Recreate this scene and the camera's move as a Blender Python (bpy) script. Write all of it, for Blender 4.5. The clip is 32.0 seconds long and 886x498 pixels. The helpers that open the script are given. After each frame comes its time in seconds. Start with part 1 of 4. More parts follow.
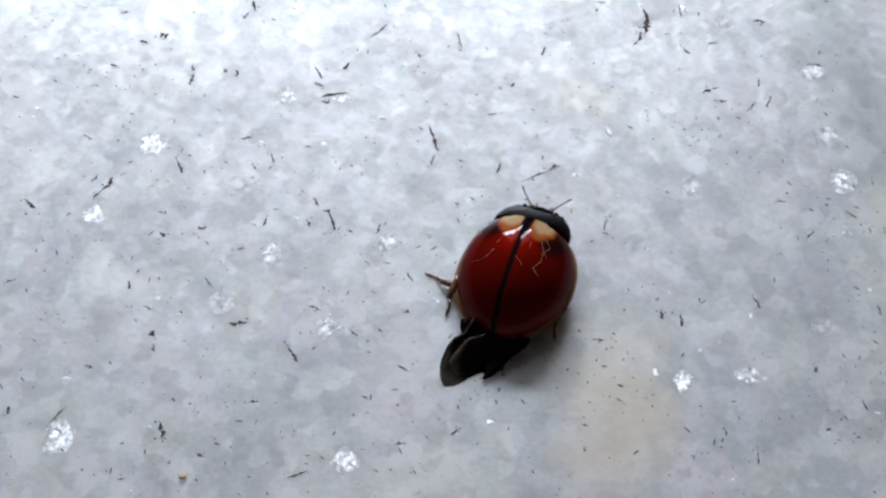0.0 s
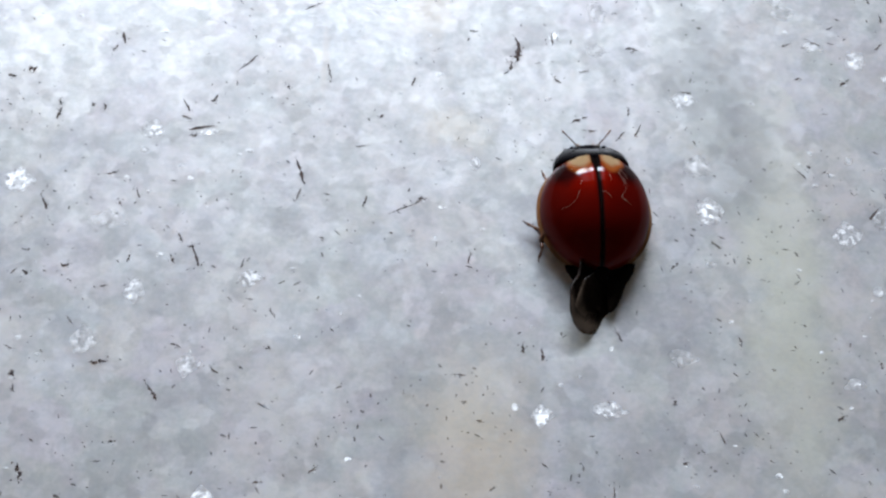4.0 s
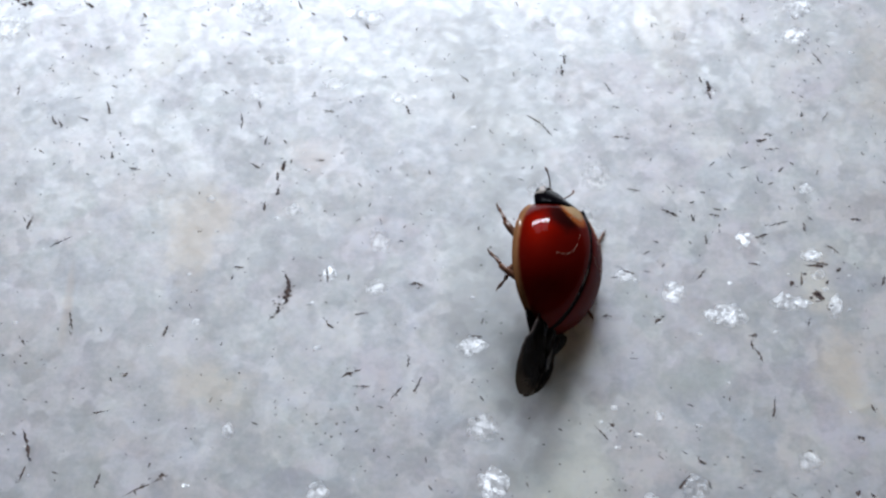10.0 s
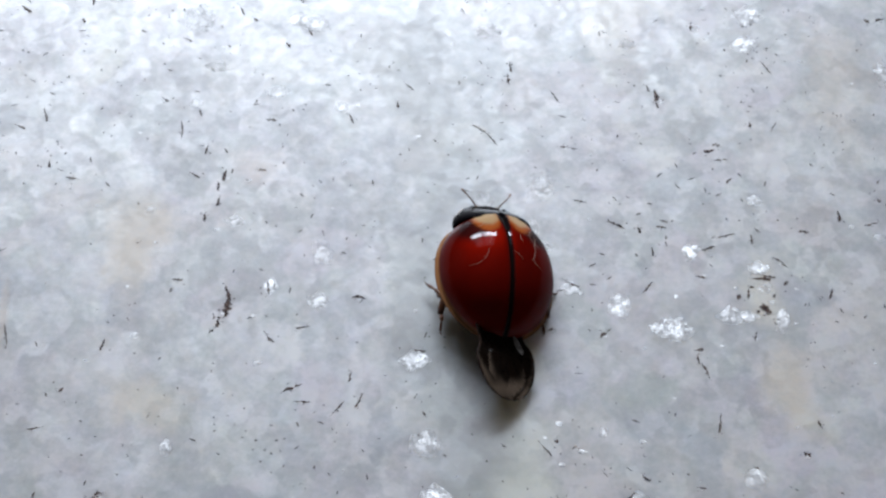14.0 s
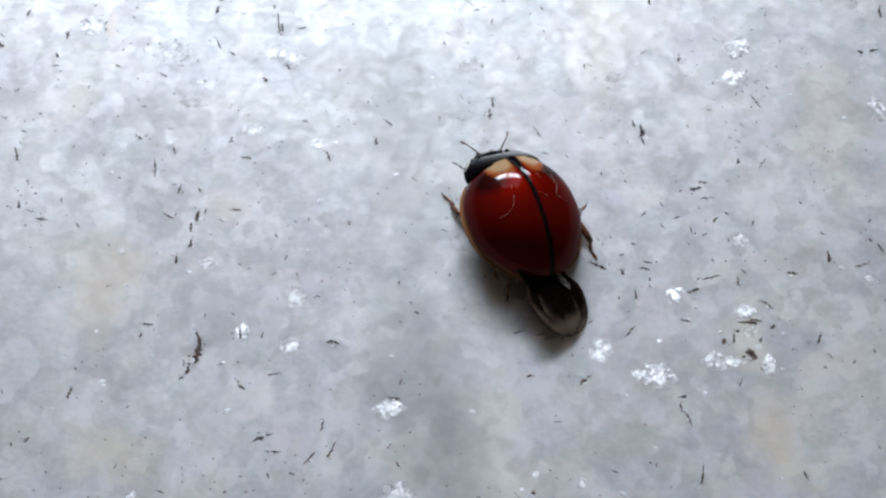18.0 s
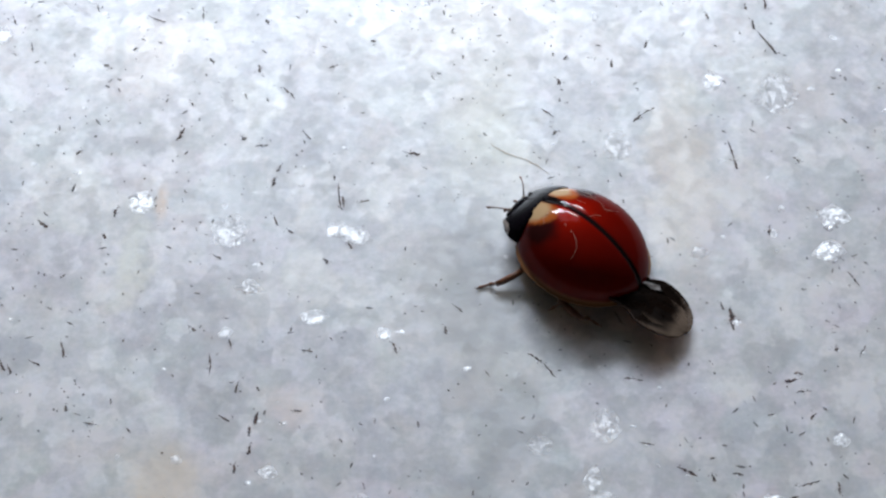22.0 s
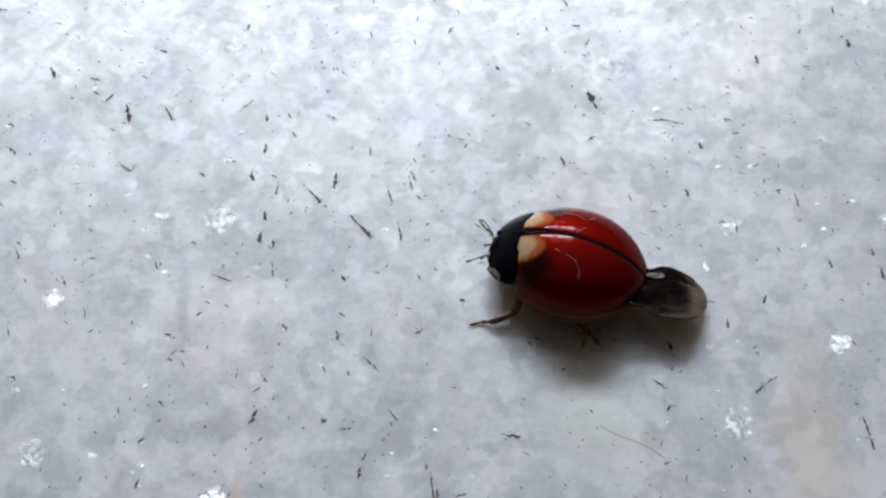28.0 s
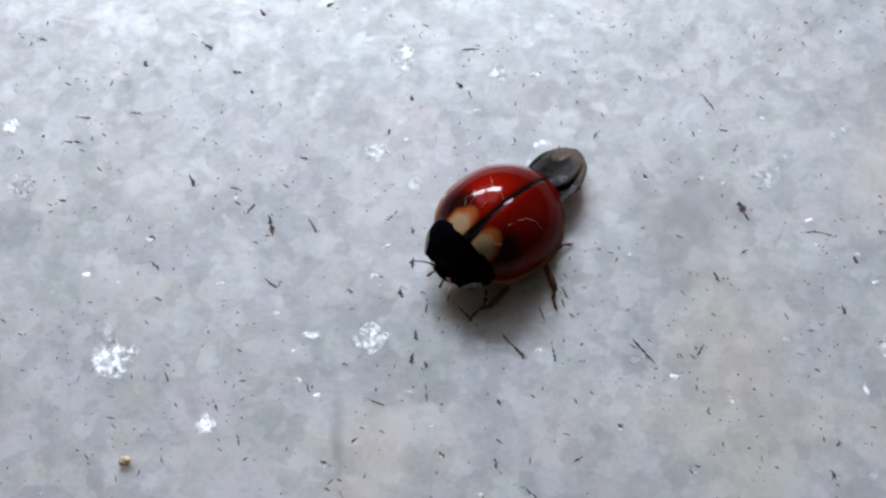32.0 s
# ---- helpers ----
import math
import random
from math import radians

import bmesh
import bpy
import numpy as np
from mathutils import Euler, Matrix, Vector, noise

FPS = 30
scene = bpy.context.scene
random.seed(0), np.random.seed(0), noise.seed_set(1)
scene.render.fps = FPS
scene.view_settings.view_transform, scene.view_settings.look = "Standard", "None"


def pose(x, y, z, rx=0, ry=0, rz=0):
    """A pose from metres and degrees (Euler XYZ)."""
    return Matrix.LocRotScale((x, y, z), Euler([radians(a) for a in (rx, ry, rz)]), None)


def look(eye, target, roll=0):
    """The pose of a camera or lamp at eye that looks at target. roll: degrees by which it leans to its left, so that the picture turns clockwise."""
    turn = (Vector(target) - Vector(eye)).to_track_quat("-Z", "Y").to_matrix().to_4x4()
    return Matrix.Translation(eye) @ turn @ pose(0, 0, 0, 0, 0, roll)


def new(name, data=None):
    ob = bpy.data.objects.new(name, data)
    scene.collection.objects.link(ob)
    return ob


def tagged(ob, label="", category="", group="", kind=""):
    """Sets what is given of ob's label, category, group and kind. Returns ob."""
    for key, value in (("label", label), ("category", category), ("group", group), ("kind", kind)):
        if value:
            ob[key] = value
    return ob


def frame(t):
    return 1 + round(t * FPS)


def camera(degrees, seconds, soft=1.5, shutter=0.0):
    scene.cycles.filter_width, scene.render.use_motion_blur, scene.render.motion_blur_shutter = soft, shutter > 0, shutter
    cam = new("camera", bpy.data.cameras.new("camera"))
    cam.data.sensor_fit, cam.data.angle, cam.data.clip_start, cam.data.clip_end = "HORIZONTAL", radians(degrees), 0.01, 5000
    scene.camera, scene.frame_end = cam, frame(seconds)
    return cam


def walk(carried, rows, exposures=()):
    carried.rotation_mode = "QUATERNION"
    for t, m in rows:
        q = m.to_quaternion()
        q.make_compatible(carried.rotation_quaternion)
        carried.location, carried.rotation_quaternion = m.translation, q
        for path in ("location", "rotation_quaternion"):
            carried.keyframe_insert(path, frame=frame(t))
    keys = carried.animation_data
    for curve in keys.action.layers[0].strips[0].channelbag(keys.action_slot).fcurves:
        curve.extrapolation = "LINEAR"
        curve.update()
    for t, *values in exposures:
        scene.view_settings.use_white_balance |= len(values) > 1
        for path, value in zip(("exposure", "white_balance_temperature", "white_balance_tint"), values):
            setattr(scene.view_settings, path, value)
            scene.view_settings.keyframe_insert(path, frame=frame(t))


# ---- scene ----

# ---- settings: lens softness, exposure, the window (metres), marble tones ----
SOFT = 2.55
EXPOSURE = 0.0
EXPOSURES = ((0, -0.08), (2, -0.09), (5, -0.04), (7, -0.08), (9, -0.07), (10, -0.09), (12, -0.05), (17, -0.09), (20, 0.02), (23, 0.04), (27, 0.02), (30, 0.04), (32, -0.03))
WIN_X, WIN_Y, WIN_W = -0.18, 1.5, 1.1
WIN_LOW, WIN_BAR, WIN_TOP = 0.88, 1.20, 2.25
LIGHT, TRANSOM_LIGHT = 39.6, 4.0
MARBLE_DARK, MARBLE_MID, MARBLE_LIGHT = (0.254, 0.248, 0.253), (0.337, 0.325, 0.329), (0.455, 0.44, 0.441)
GLOSS, GLOSS_ROUGH, GLOSS_RELIEF = 1.0, 0.33, 0.08


# ---- camera: hand-held close over the stone, following the beetle ----
cam = camera(27.99, 32.0, soft=SOFT)
WAY = [
    (0, -13.14, -59.74, 73.80, 31.35, -2.77, 1.03),
    (0.5, -12.51, -59.43, 73.78, 31.35, -3.12, 0.77),
    (1, -11.83, -59.39, 73.67, 31.57, -3.66, 0.30),
    (1.5, -11.21, -59.51, 73.68, 31.81, -4.14, -0.03),
    (2, -10.17, -59.14, 73.97, 31.66, -3.98, -0.07),
    (2.5, -9.51, -58.86, 74.25, 31.55, -3.78, -0.00),
    (4.5, -6.23, -56.79, 76.02, 30.38, -2.78, 0.50),
    (5, -4.85, -56.24, 76.10, 30.26, -2.66, 0.40),
    (5.5, -2.60, -54.78, 76.15, 29.92, -2.39, 0.40),
    (6, 1.59, -52.37, 76.36, 29.57, -1.48, 0.69),
    (6.5, 4.57, -50.41, 75.28, 30.26, -1.27, 0.44),
    (7, 6.56, -47.48, 74.43, 30.85, -1.58, 0.07),
    (7.5, 7.04, -45.05, 73.73, 30.92, -1.74, -0.17),
    (8, 7.06, -43.68, 73.01, 30.97, -1.47, -0.04),
    (8.5, 7.12, -42.90, 72.76, 31.34, -1.17, 0.08),
    (9, 6.90, -42.18, 72.48, 31.49, -1.05, 0.14),
    (9.5, 6.85, -41.69, 72.40, 31.29, -0.86, 0.23),
    (10, 6.97, -41.38, 72.40, 31.11, -0.64, 0.42),
    (10.5, 6.66, -40.99, 72.46, 30.85, -0.64, 0.42),
    (11, 6.50, -40.47, 72.63, 30.46, -0.62, 0.53),
    (11.5, 6.45, -40.56, 72.42, 30.59, -0.75, 0.51),
    (12, 6.89, -40.34, 72.47, 30.49, -0.81, 0.40),
    (12.5, 7.14, -40.13, 72.39, 30.49, -1.30, 0.15),
    (13, 7.26, -39.81, 72.32, 30.42, -1.76, -0.11),
    (13.5, 7.60, -39.77, 72.14, 30.55, -1.89, -0.20),
    (15.5, 7.88, -39.78, 71.41, 31.14, -0.86, 0.56),
    (16, 8.04, -38.86, 71.80, 30.57, -0.41, 0.82),
    (16.5, 8.38, -38.47, 71.74, 30.53, -0.18, 0.86),
    (17, 9.02, -37.94, 71.59, 30.50, -0.14, 0.80),
    (17.5, 9.48, -37.17, 71.59, 30.33, -0.54, 0.55),
    (18, 10.37, -36.49, 71.39, 30.35, -0.83, 0.32),
    (18.5, 10.80, -35.51, 71.33, 30.18, -1.08, 0.04),
    (19, 10.77, -34.09, 71.68, 29.72, -1.49, -0.21),
    (19.5, 10.86, -32.86, 71.92, 29.49, -1.57, -0.34),
    (20, 10.86, -31.43, 72.02, 29.39, -1.42, -0.38),
    (20.5, 10.24, -29.66, 71.97, 29.22, -1.20, -0.38),
    (21, 9.94, -27.49, 72.14, 28.96, -0.08, 0.13),
    (21.5, 9.75, -25.90, 71.98, 29.13, 0.97, 0.64),
    (22, 9.39, -24.82, 71.38, 29.46, 0.99, 0.57),
    (22.5, 9.13, -23.21, 71.28, 29.05, 0.73, 0.32),
    (23, 8.53, -21.84, 70.89, 28.95, 0.87, 0.30),
    (23.5, 7.61, -20.30, 70.88, 28.66, 1.79, 0.79),
    (24, 7.84, -18.88, 70.50, 28.63, 2.79, 1.22),
    (24.5, 7.45, -17.13, 70.58, 28.25, 2.25, 0.74),
    (26.5, 6.76, -12.13, 70.34, 27.36, 0.58, -0.67),
    (27, 5.99, -10.94, 70.36, 27.92, 1.66, -0.15),
    (27.5, 5.60, -9.99, 70.38, 28.75, 1.32, -0.46),
    (28, 5.13, -9.10, 70.52, 28.94, 1.62, -0.32),
    (28.5, 4.44, -8.25, 70.65, 28.70, 1.95, -0.21),
    (29, 3.75, -7.12, 70.98, 28.22, 1.78, -0.40),
    (29.5, 3.12, -5.84, 71.49, 27.61, 1.44, -0.59),
    (30, 2.70, -4.69, 71.90, 27.23, 1.27, -0.73),
    (30.5, 1.88, -3.93, 72.20, 27.24, 1.52, -0.68),
    (31, 0.62, -2.40, 72.73, 26.95, 2.43, -0.18),
    (31.5, 0.65, -0.81, 73.51, 26.30, 2.61, -0.21),
    (32, -1.74, -0.58, 73.85, 26.44, 1.67, -0.53),
]
walk(cam, [(t, pose(x / 1000, y / 1000, z / 1000, rx, ry, rz)) for t, x, y, z, rx, ry, rz in WAY], EXPOSURES)

# ---- world and light: daylight from a wide window of two casements with frosted transoms high on the far wall ----
world = bpy.data.worlds.new("sky")
scene.world = world
world.use_nodes = True
wn = world.node_tree
sky = wn.nodes.new("ShaderNodeTexSky")
sky.sky_type, sky.sun_disc = "NISHITA", False
sky.sun_elevation, sky.sun_rotation = radians(40), radians(200)
wn.links.new(sky.outputs[0], wn.nodes["Background"].inputs[0])
wn.nodes["Background"].inputs[1].default_value = 0.1
scene.view_settings.exposure = EXPOSURE


def area_lamp(name, m, sx, sy, watts, colour):
    lamp = bpy.data.lights.new(name, "AREA")
    lamp.shape, lamp.size, lamp.size_y, lamp.energy, lamp.color = "RECTANGLE", sx, sy, watts, colour
    ob = new(name, lamp)
    ob.matrix_basis = m
    return ob


for sx in (-1, 1):
    for z0, z1, watts in ((WIN_LOW, WIN_BAR, LIGHT), (WIN_BAR, WIN_TOP, TRANSOM_LIGHT)):
        at = Vector((WIN_X + sx * (WIN_W / 4 + 0.01), WIN_Y - 0.02, (z0 + z1) / 2))
        area_lamp("window_daylight", look(at, at - Vector((0, 1, 0))), WIN_W / 2 - 0.06, z1 - z0 - 0.06, watts, (0.808, 0.888, 1.0))

# stains in the stone: place and half-widths in mm, tint, strength; from south to north
BEIGE = (0.47, 0.395, 0.305)
PINKISH = (0.54, 0.45, 0.4)
OLIVE = (0.46, 0.45, 0.37)
GREY = (0.16, 0.165, 0.16)
RUST = (0.45, 0.28, 0.16)
BROWN = (0.34, 0.25, 0.19)
CREAM = (0.56, 0.51, 0.43)
STAINS = [
    (-2.2, -22.8, 2.8, 4.4, BEIGE, 0.85),
    (-3.4, -4.9, 1.7, 1.4, BEIGE, 0.62),
    (13.2, -15.0, 2.1, 10.5, OLIVE, 0.85),
    (26.0, -4.2, 1.3, 2.4, BEIGE, 0.62),
    (-4.0, 3.4, 1.4, 1.9, PINKISH, 0.50),
    (-4.4, 3.2, 1.4, 3.2, BEIGE, 0.62),
    (9.5, 0.6, 2.0, 4.1, GREY, 0.58),
    (11.2, -4.8, 1.9, 5.6, GREY, 0.62),
    (-10.0, -0.9, 0.22, 2.2, BROWN, 0.50),
    (25.1, 0.7, 1.3, 1.9, CREAM, 0.75),
]
STAINS += [
    (29.9, 12.7, 1.7, 3.8, BEIGE, 0.38),
    (0.9, 7.7, 1.2, 1.1, PINKISH, 0.50),
    (8.6, 12.7, 2.6, 4.4, GREY, 0.58),
    (19.1, 17.9, 1.4, 4.8, BEIGE, 0.38),
    (-6.7, 14.7, 0.8, 2.5, OLIVE, 0.60),
    (-5.5, 18.0, 0.3, 1.0, RUST, 0.70),
    (10.0, 22.1, 2.2, 4.4, OLIVE, 0.60),
    (18.9, 21.9, 1.2, 4.8, BEIGE, 0.38),
    (18.3, 40.0, 2.6, 2.5, PINKISH, 0.50),
    (-6.9, 26.2, 2.3, 2.2, PINKISH, 0.50),
    (-8.3, 27.3, 0.3, 1.9, GREY, 0.58),
    (7.8, 37.4, 2.3, 3.5, GREY, 0.58),
    (9.4, 30.0, 3.2, 5.4, BEIGE, 0.38),
    (10.4, 7.6, 1.9, 4.0, GREY, 0.55),
]


# ---- materials ----
class Nodes:
    """A short way to wire one node material."""

    def __init__(self, name):
        self.mat = bpy.data.materials.new(name)
        self.mat.use_nodes = True
        self.tree = self.mat.node_tree
        self.bsdf = self.tree.nodes["Principled BSDF"]

    def put(self, socket, value):
        if isinstance(value, bpy.types.NodeSocket):
            self.tree.links.new(value, socket)
        else:
            socket.default_value = value

    def node(self, kind, ins=(), out=0, operation="", feature="", smooth=False, use_clamp=False):
        n = self.tree.nodes.new(kind)
        if operation:
            n.operation = operation
        if feature:
            n.feature = feature
        if smooth:
            n.interpolation_type = "SMOOTHSTEP"
        if use_clamp:
            n.use_clamp = True
        for key, value in (ins.items() if isinstance(ins, dict) else enumerate(ins)):
            self.put(n.inputs[key], value)
        return n.outputs[out]

    def math(self, op, a, b=0.0, clamp=False):
        return self.node("ShaderNodeMath", (a, b), operation=op, use_clamp=clamp)

    def vec(self, op, a, b=(0, 0, 0), out=0):
        return self.node("ShaderNodeVectorMath", (a, b), out, operation=op)

    def mix(self, f, a, b):
        return self.node("ShaderNodeMixRGB", (f, a, b))

    def step(self, value, lo, hi, a=0.0, b=1.0):
        return self.node("ShaderNodeMapRange", (value, lo, hi, a, b), smooth=True)

    def noise(self, vector, scale, detail=3.0, rough=0.55, out=0):
        return self.node("ShaderNodeTexNoise", {"Vector": vector, "Scale": scale, "Detail": detail, "Roughness": rough}, out)

    def mm(self):
        """Object coordinates in millimetres."""
        co = self.node("ShaderNodeTexCoord", out=3)
        return self.vec("MULTIPLY", co, (1000.0, 1000.0, 1000.0))

    def world_mm(self):
        """Places in the room in millimetres."""
        return self.vec("MULTIPLY", self.node("ShaderNodeNewGeometry"), (1000.0, 1000.0, 1000.0))

    def bump(self, height, strength, distance, normal=None):
        ins = {"Strength": strength, "Distance": distance, "Height": height}
        if normal is not None:
            ins["Normal"] = normal
        return self.node("ShaderNodeBump", ins)

    def set(self, **values):
        for key, value in values.items():
            self.put(self.bsdf.inputs[key.replace("_", " ")], value)
        return self.mat


def rgb(r, g, b):
    return (r, g, b, 1.0)


def marble():
    """Translucent crystalline stone: soft clouds and grains of slightly different hue under a polish of tilted crystal faces."""
    n = Nodes("marble")
    p = n.mm()
    warp = n.vec("ADD", p, n.vec("MULTIPLY", n.vec("SUBTRACT", n.noise(p, 0.7, 3, 0.6, 1), (0.5, 0.5, 0.5)), (1.3, 1.3, 1.3)))
    grain = n.node("ShaderNodeTexVoronoi", {"Vector": warp, "Scale": 0.42, "Smoothness": 0.35}, "Color", feature="SMOOTH_F1")
    small = n.node("ShaderNodeTexVoronoi", {"Vector": warp, "Scale": 1.3, "Smoothness": 0.35}, "Color", feature="SMOOTH_F1")
    tone = n.node("ShaderNodeSeparateColor", (grain,))
    tone2 = n.node("ShaderNodeSeparateColor", (small,), 1)
    cloud = n.noise(p, 0.10, 4, 0.6)
    fine = n.noise(p, 3.2, 4, 0.62)
    lum = n.math("ADD", n.math("MULTIPLY", tone, 0.20), n.math("MULTIPLY", tone2, 0.22))
    lum = n.math("ADD", lum, n.math("MULTIPLY", cloud, 0.50))
    lum = n.math("ADD", lum, n.math("ADD", n.math("MULTIPLY", fine, 0.46), n.math("MULTIPLY", n.noise(p, 0.55, 3, 0.5), 0.30)))
    ramp = n.node("ShaderNodeValToRGB", (lum,))
    r = n.tree.nodes[-1].color_ramp
    r.elements[0].position, r.elements[0].color = 0.50, rgb(*MARBLE_DARK)
    r.elements[1].position, r.elements[1].color = 1.0, rgb(*MARBLE_LIGHT)
    e = r.elements.new(0.74)
    e.color = rgb(*MARBLE_MID)
    # each grain leans a little to lilac, blue or grey
    hue = n.vec("ADD", n.vec("MULTIPLY", n.vec("SUBTRACT", grain, (0.5, 0.5, 0.5)), (0.06, 0.035, 0.06)), (1.0, 1.0, 1.0))
    hue = n.vec("ADD", hue, n.vec("MULTIPLY", n.vec("SUBTRACT", n.noise(p, 0.8, 4, 0.7, 1), (0.5, 0.5, 0.5)), (0.20, 0.08, 0.20)))
    colour = n.vec("MULTIPLY", ramp, hue)
    wob = n.vec("SUBTRACT", n.noise(p, 0.32, 4, 0.62, 1), (0.5, 0.5, 0.5))
    wob = n.vec("MULTIPLY", wob, (5.0, 5.0, 0.0))
    ps = n.vec("ADD", p, wob)
    for x, y, rx, ry, tint, amount in STAINS:
        at = ps if rx > 0.6 else n.vec("ADD", p, n.vec("MULTIPLY", wob, (0.12, 0.12, 0.0)))
        d = n.vec("LENGTH", n.vec("MULTIPLY", n.vec("SUBTRACT", at, (x, y, 0.0)), (1 / rx, 1 / ry, 0.0)), out=1)
        m = n.math("MULTIPLY", n.step(d, 1.5, 0.25), n.math("ADD", n.math("MULTIPLY", fine, 0.9), 0.45))
        colour = n.mix(n.math("MULTIPLY", m, amount, True), colour, rgb(*tint))
    # faint pinkish mottling between the grains
    tintn = n.step(n.noise(n.vec("ADD", p, (31.0, 7.0, 0.0)), 0.21, 4, 0.62), 0.56, 0.74)
    colour = n.mix(n.math("MULTIPLY", tintn, 0.30), colour, rgb(0.50, 0.44, 0.40))
    lean = n.vec("ADD", n.vec("MULTIPLY", n.vec("SUBTRACT", grain, (0.5, 0.5, 0.5)), (0.020, 0.020, 0.0)),
                 n.vec("MULTIPLY", n.vec("SUBTRACT", small, (0.5, 0.5, 0.5)), (0.018, 0.018, 0.0)))
    up = n.node("ShaderNodeNewGeometry", out=1)
    normal = n.bump(n.noise(p, 3.0, 4, 0.6), 0.10, 0.00010, n.vec("NORMALIZE", n.vec("ADD", up, lean)))
    # the polish catches the window in patches: crystal faces and scratches of many tilts
    facet = n.vec("SUBTRACT", n.node("ShaderNodeTexVoronoi", {"Vector": warp, "Scale": 2.2}, "Color"), (0.5, 0.5, 0.5))
    gloss = n.vec("ADD", lean, n.vec("MULTIPLY", facet, (0.034, 0.034, 0.0)))
    gloss = n.bump(n.noise(p, 4.2, 4, 0.65), GLOSS_RELIEF, 0.00012, n.vec("NORMALIZE", n.vec("ADD", up, gloss)))
    coat = n.step(n.noise(n.vec("ADD", p, (11.0, 3.0, 5.0)), 0.55, 5, 0.72), 0.36, 0.64, 0.78 * GLOSS, GLOSS)
    return n.set(Base_Color=colour, Roughness=0.6, Normal=normal, IOR=1.45, Specular_IOR_Level=0.3,
                 Coat_Weight=coat, Coat_Roughness=GLOSS_ROUGH, Coat_IOR=2.1, Coat_Normal=gloss,
                 Subsurface_Weight=0.9, Subsurface_Radius=(1.0, 0.85, 0.7), Subsurface_Scale=0.007)


def speckled(name, a, b, scale, rough=0.6, bump=0.3, metallic=0.0, **more):
    """Two mottled tones with fine relief, by object coordinates in millimetres."""
    n = Nodes(name)
    p = n.mm()
    f = n.step(n.noise(p, scale, 5, 0.65), 0.35, 0.68)
    g = n.noise(p, scale * 6, 3, 0.6)
    return n.set(Base_Color=n.mix(f, rgb(*a), rgb(*b)), Roughness=n.step(g, 0.3, 0.7, rough * 0.8, rough * 1.2), Metallic=metallic,
                 Normal=n.bump(g, bump, 0.06 / scale * 0.001), **more)


def crystal_mat(name, ragged):
    """Broken calcite: bright cleavage steps that lean towards the window, their glint partly in the base colour, with
    ragged borders that sink into the stone.
    """
    n = Nodes(name)
    p = n.world_mm()
    f = n.noise(p, 3.4, 5, 0.75)
    warp = n.vec("ADD", p, n.vec("MULTIPLY", n.noise(p, 2.0, 2, 0.5, 1), (0.8, 0.8, 0.0)))
    cells = n.node("ShaderNodeTexVoronoi", {"Vector": warp, "Scale": 5.0}, "Color")
    own = n.node("ShaderNodeMapRange", (n.node("ShaderNodeObjectInfo", out="Random"), 0.0, 1.0, 0.1, 1.0))
    bright = n.math("MULTIPLY", n.step(f, 0.34, 0.60), n.math("POWER", own, 1.4), True)
    # the near-white tone paints in part of the window's reflection
    colour = n.mix(bright, rgb(0.40, 0.395, 0.40), rgb(0.80, 0.80, 0.81))
    lean = n.vec("ADD", n.vec("MULTIPLY", n.vec("SUBTRACT", cells, (0.5, 0.5, 0.5)), (0.42, 0.42, 0.0)), (0.0, 0.13, 0.0))
    normal = n.vec("NORMALIZE", n.vec("ADD", n.node("ShaderNodeNewGeometry", out=1), lean))
    n.set(Base_Color=colour, Roughness=0.33, Normal=n.bump(f, 0.2, 0.0001, normal), IOR=1.6)
    if ragged:
        r = n.vec("LENGTH", n.vec("MULTIPLY", n.node("ShaderNodeTexCoord", out=3), (1.0, 1.0, 0.0)), out=1)
        ragged_r = n.math("ADD", r, n.math("MULTIPLY", n.math("SUBTRACT", n.noise(p, 4.2, 5, 0.72), 0.5), 2.6))
        n.set(Alpha=n.math("MULTIPLY", n.step(ragged_r, 1.1, 0.25), n.math("ADD", n.math("MULTIPLY", own, 0.6), 0.38), True))
    else:
        n.set(Alpha=n.step(n.noise(p, 1.1, 2, 0.5), 0.35, 0.6, 0.15, 0.8))
    return n.mat


def pit_mat(name, alpha):
    """A hollow's shade and brown inside, put into colour: thick in the middle, crumbling away to its border."""
    n = Nodes(name)
    p = n.world_mm()
    g = n.noise(p, 7.0, 3, 0.65)
    colour = n.mix(n.step(g, 0.35, 0.65), rgb(0.012, 0.008, 0.010), rgb(0.10, 0.066, 0.058))
    if alpha is None:
        depth = n.node("ShaderNodeSeparateXYZ", (n.node("ShaderNodeTexCoord", out=3),), 2)
        alpha = n.step(n.math("ADD", depth, n.math("MULTIPLY", n.math("SUBTRACT", n.noise(p, 7.0, 3, 0.7), 0.5), 1.8)), 0.05, 0.5, 0.0, 0.97)
    return n.set(Base_Color=colour, Roughness=0.85, Specular_IOR_Level=0.2, Alpha=alpha)


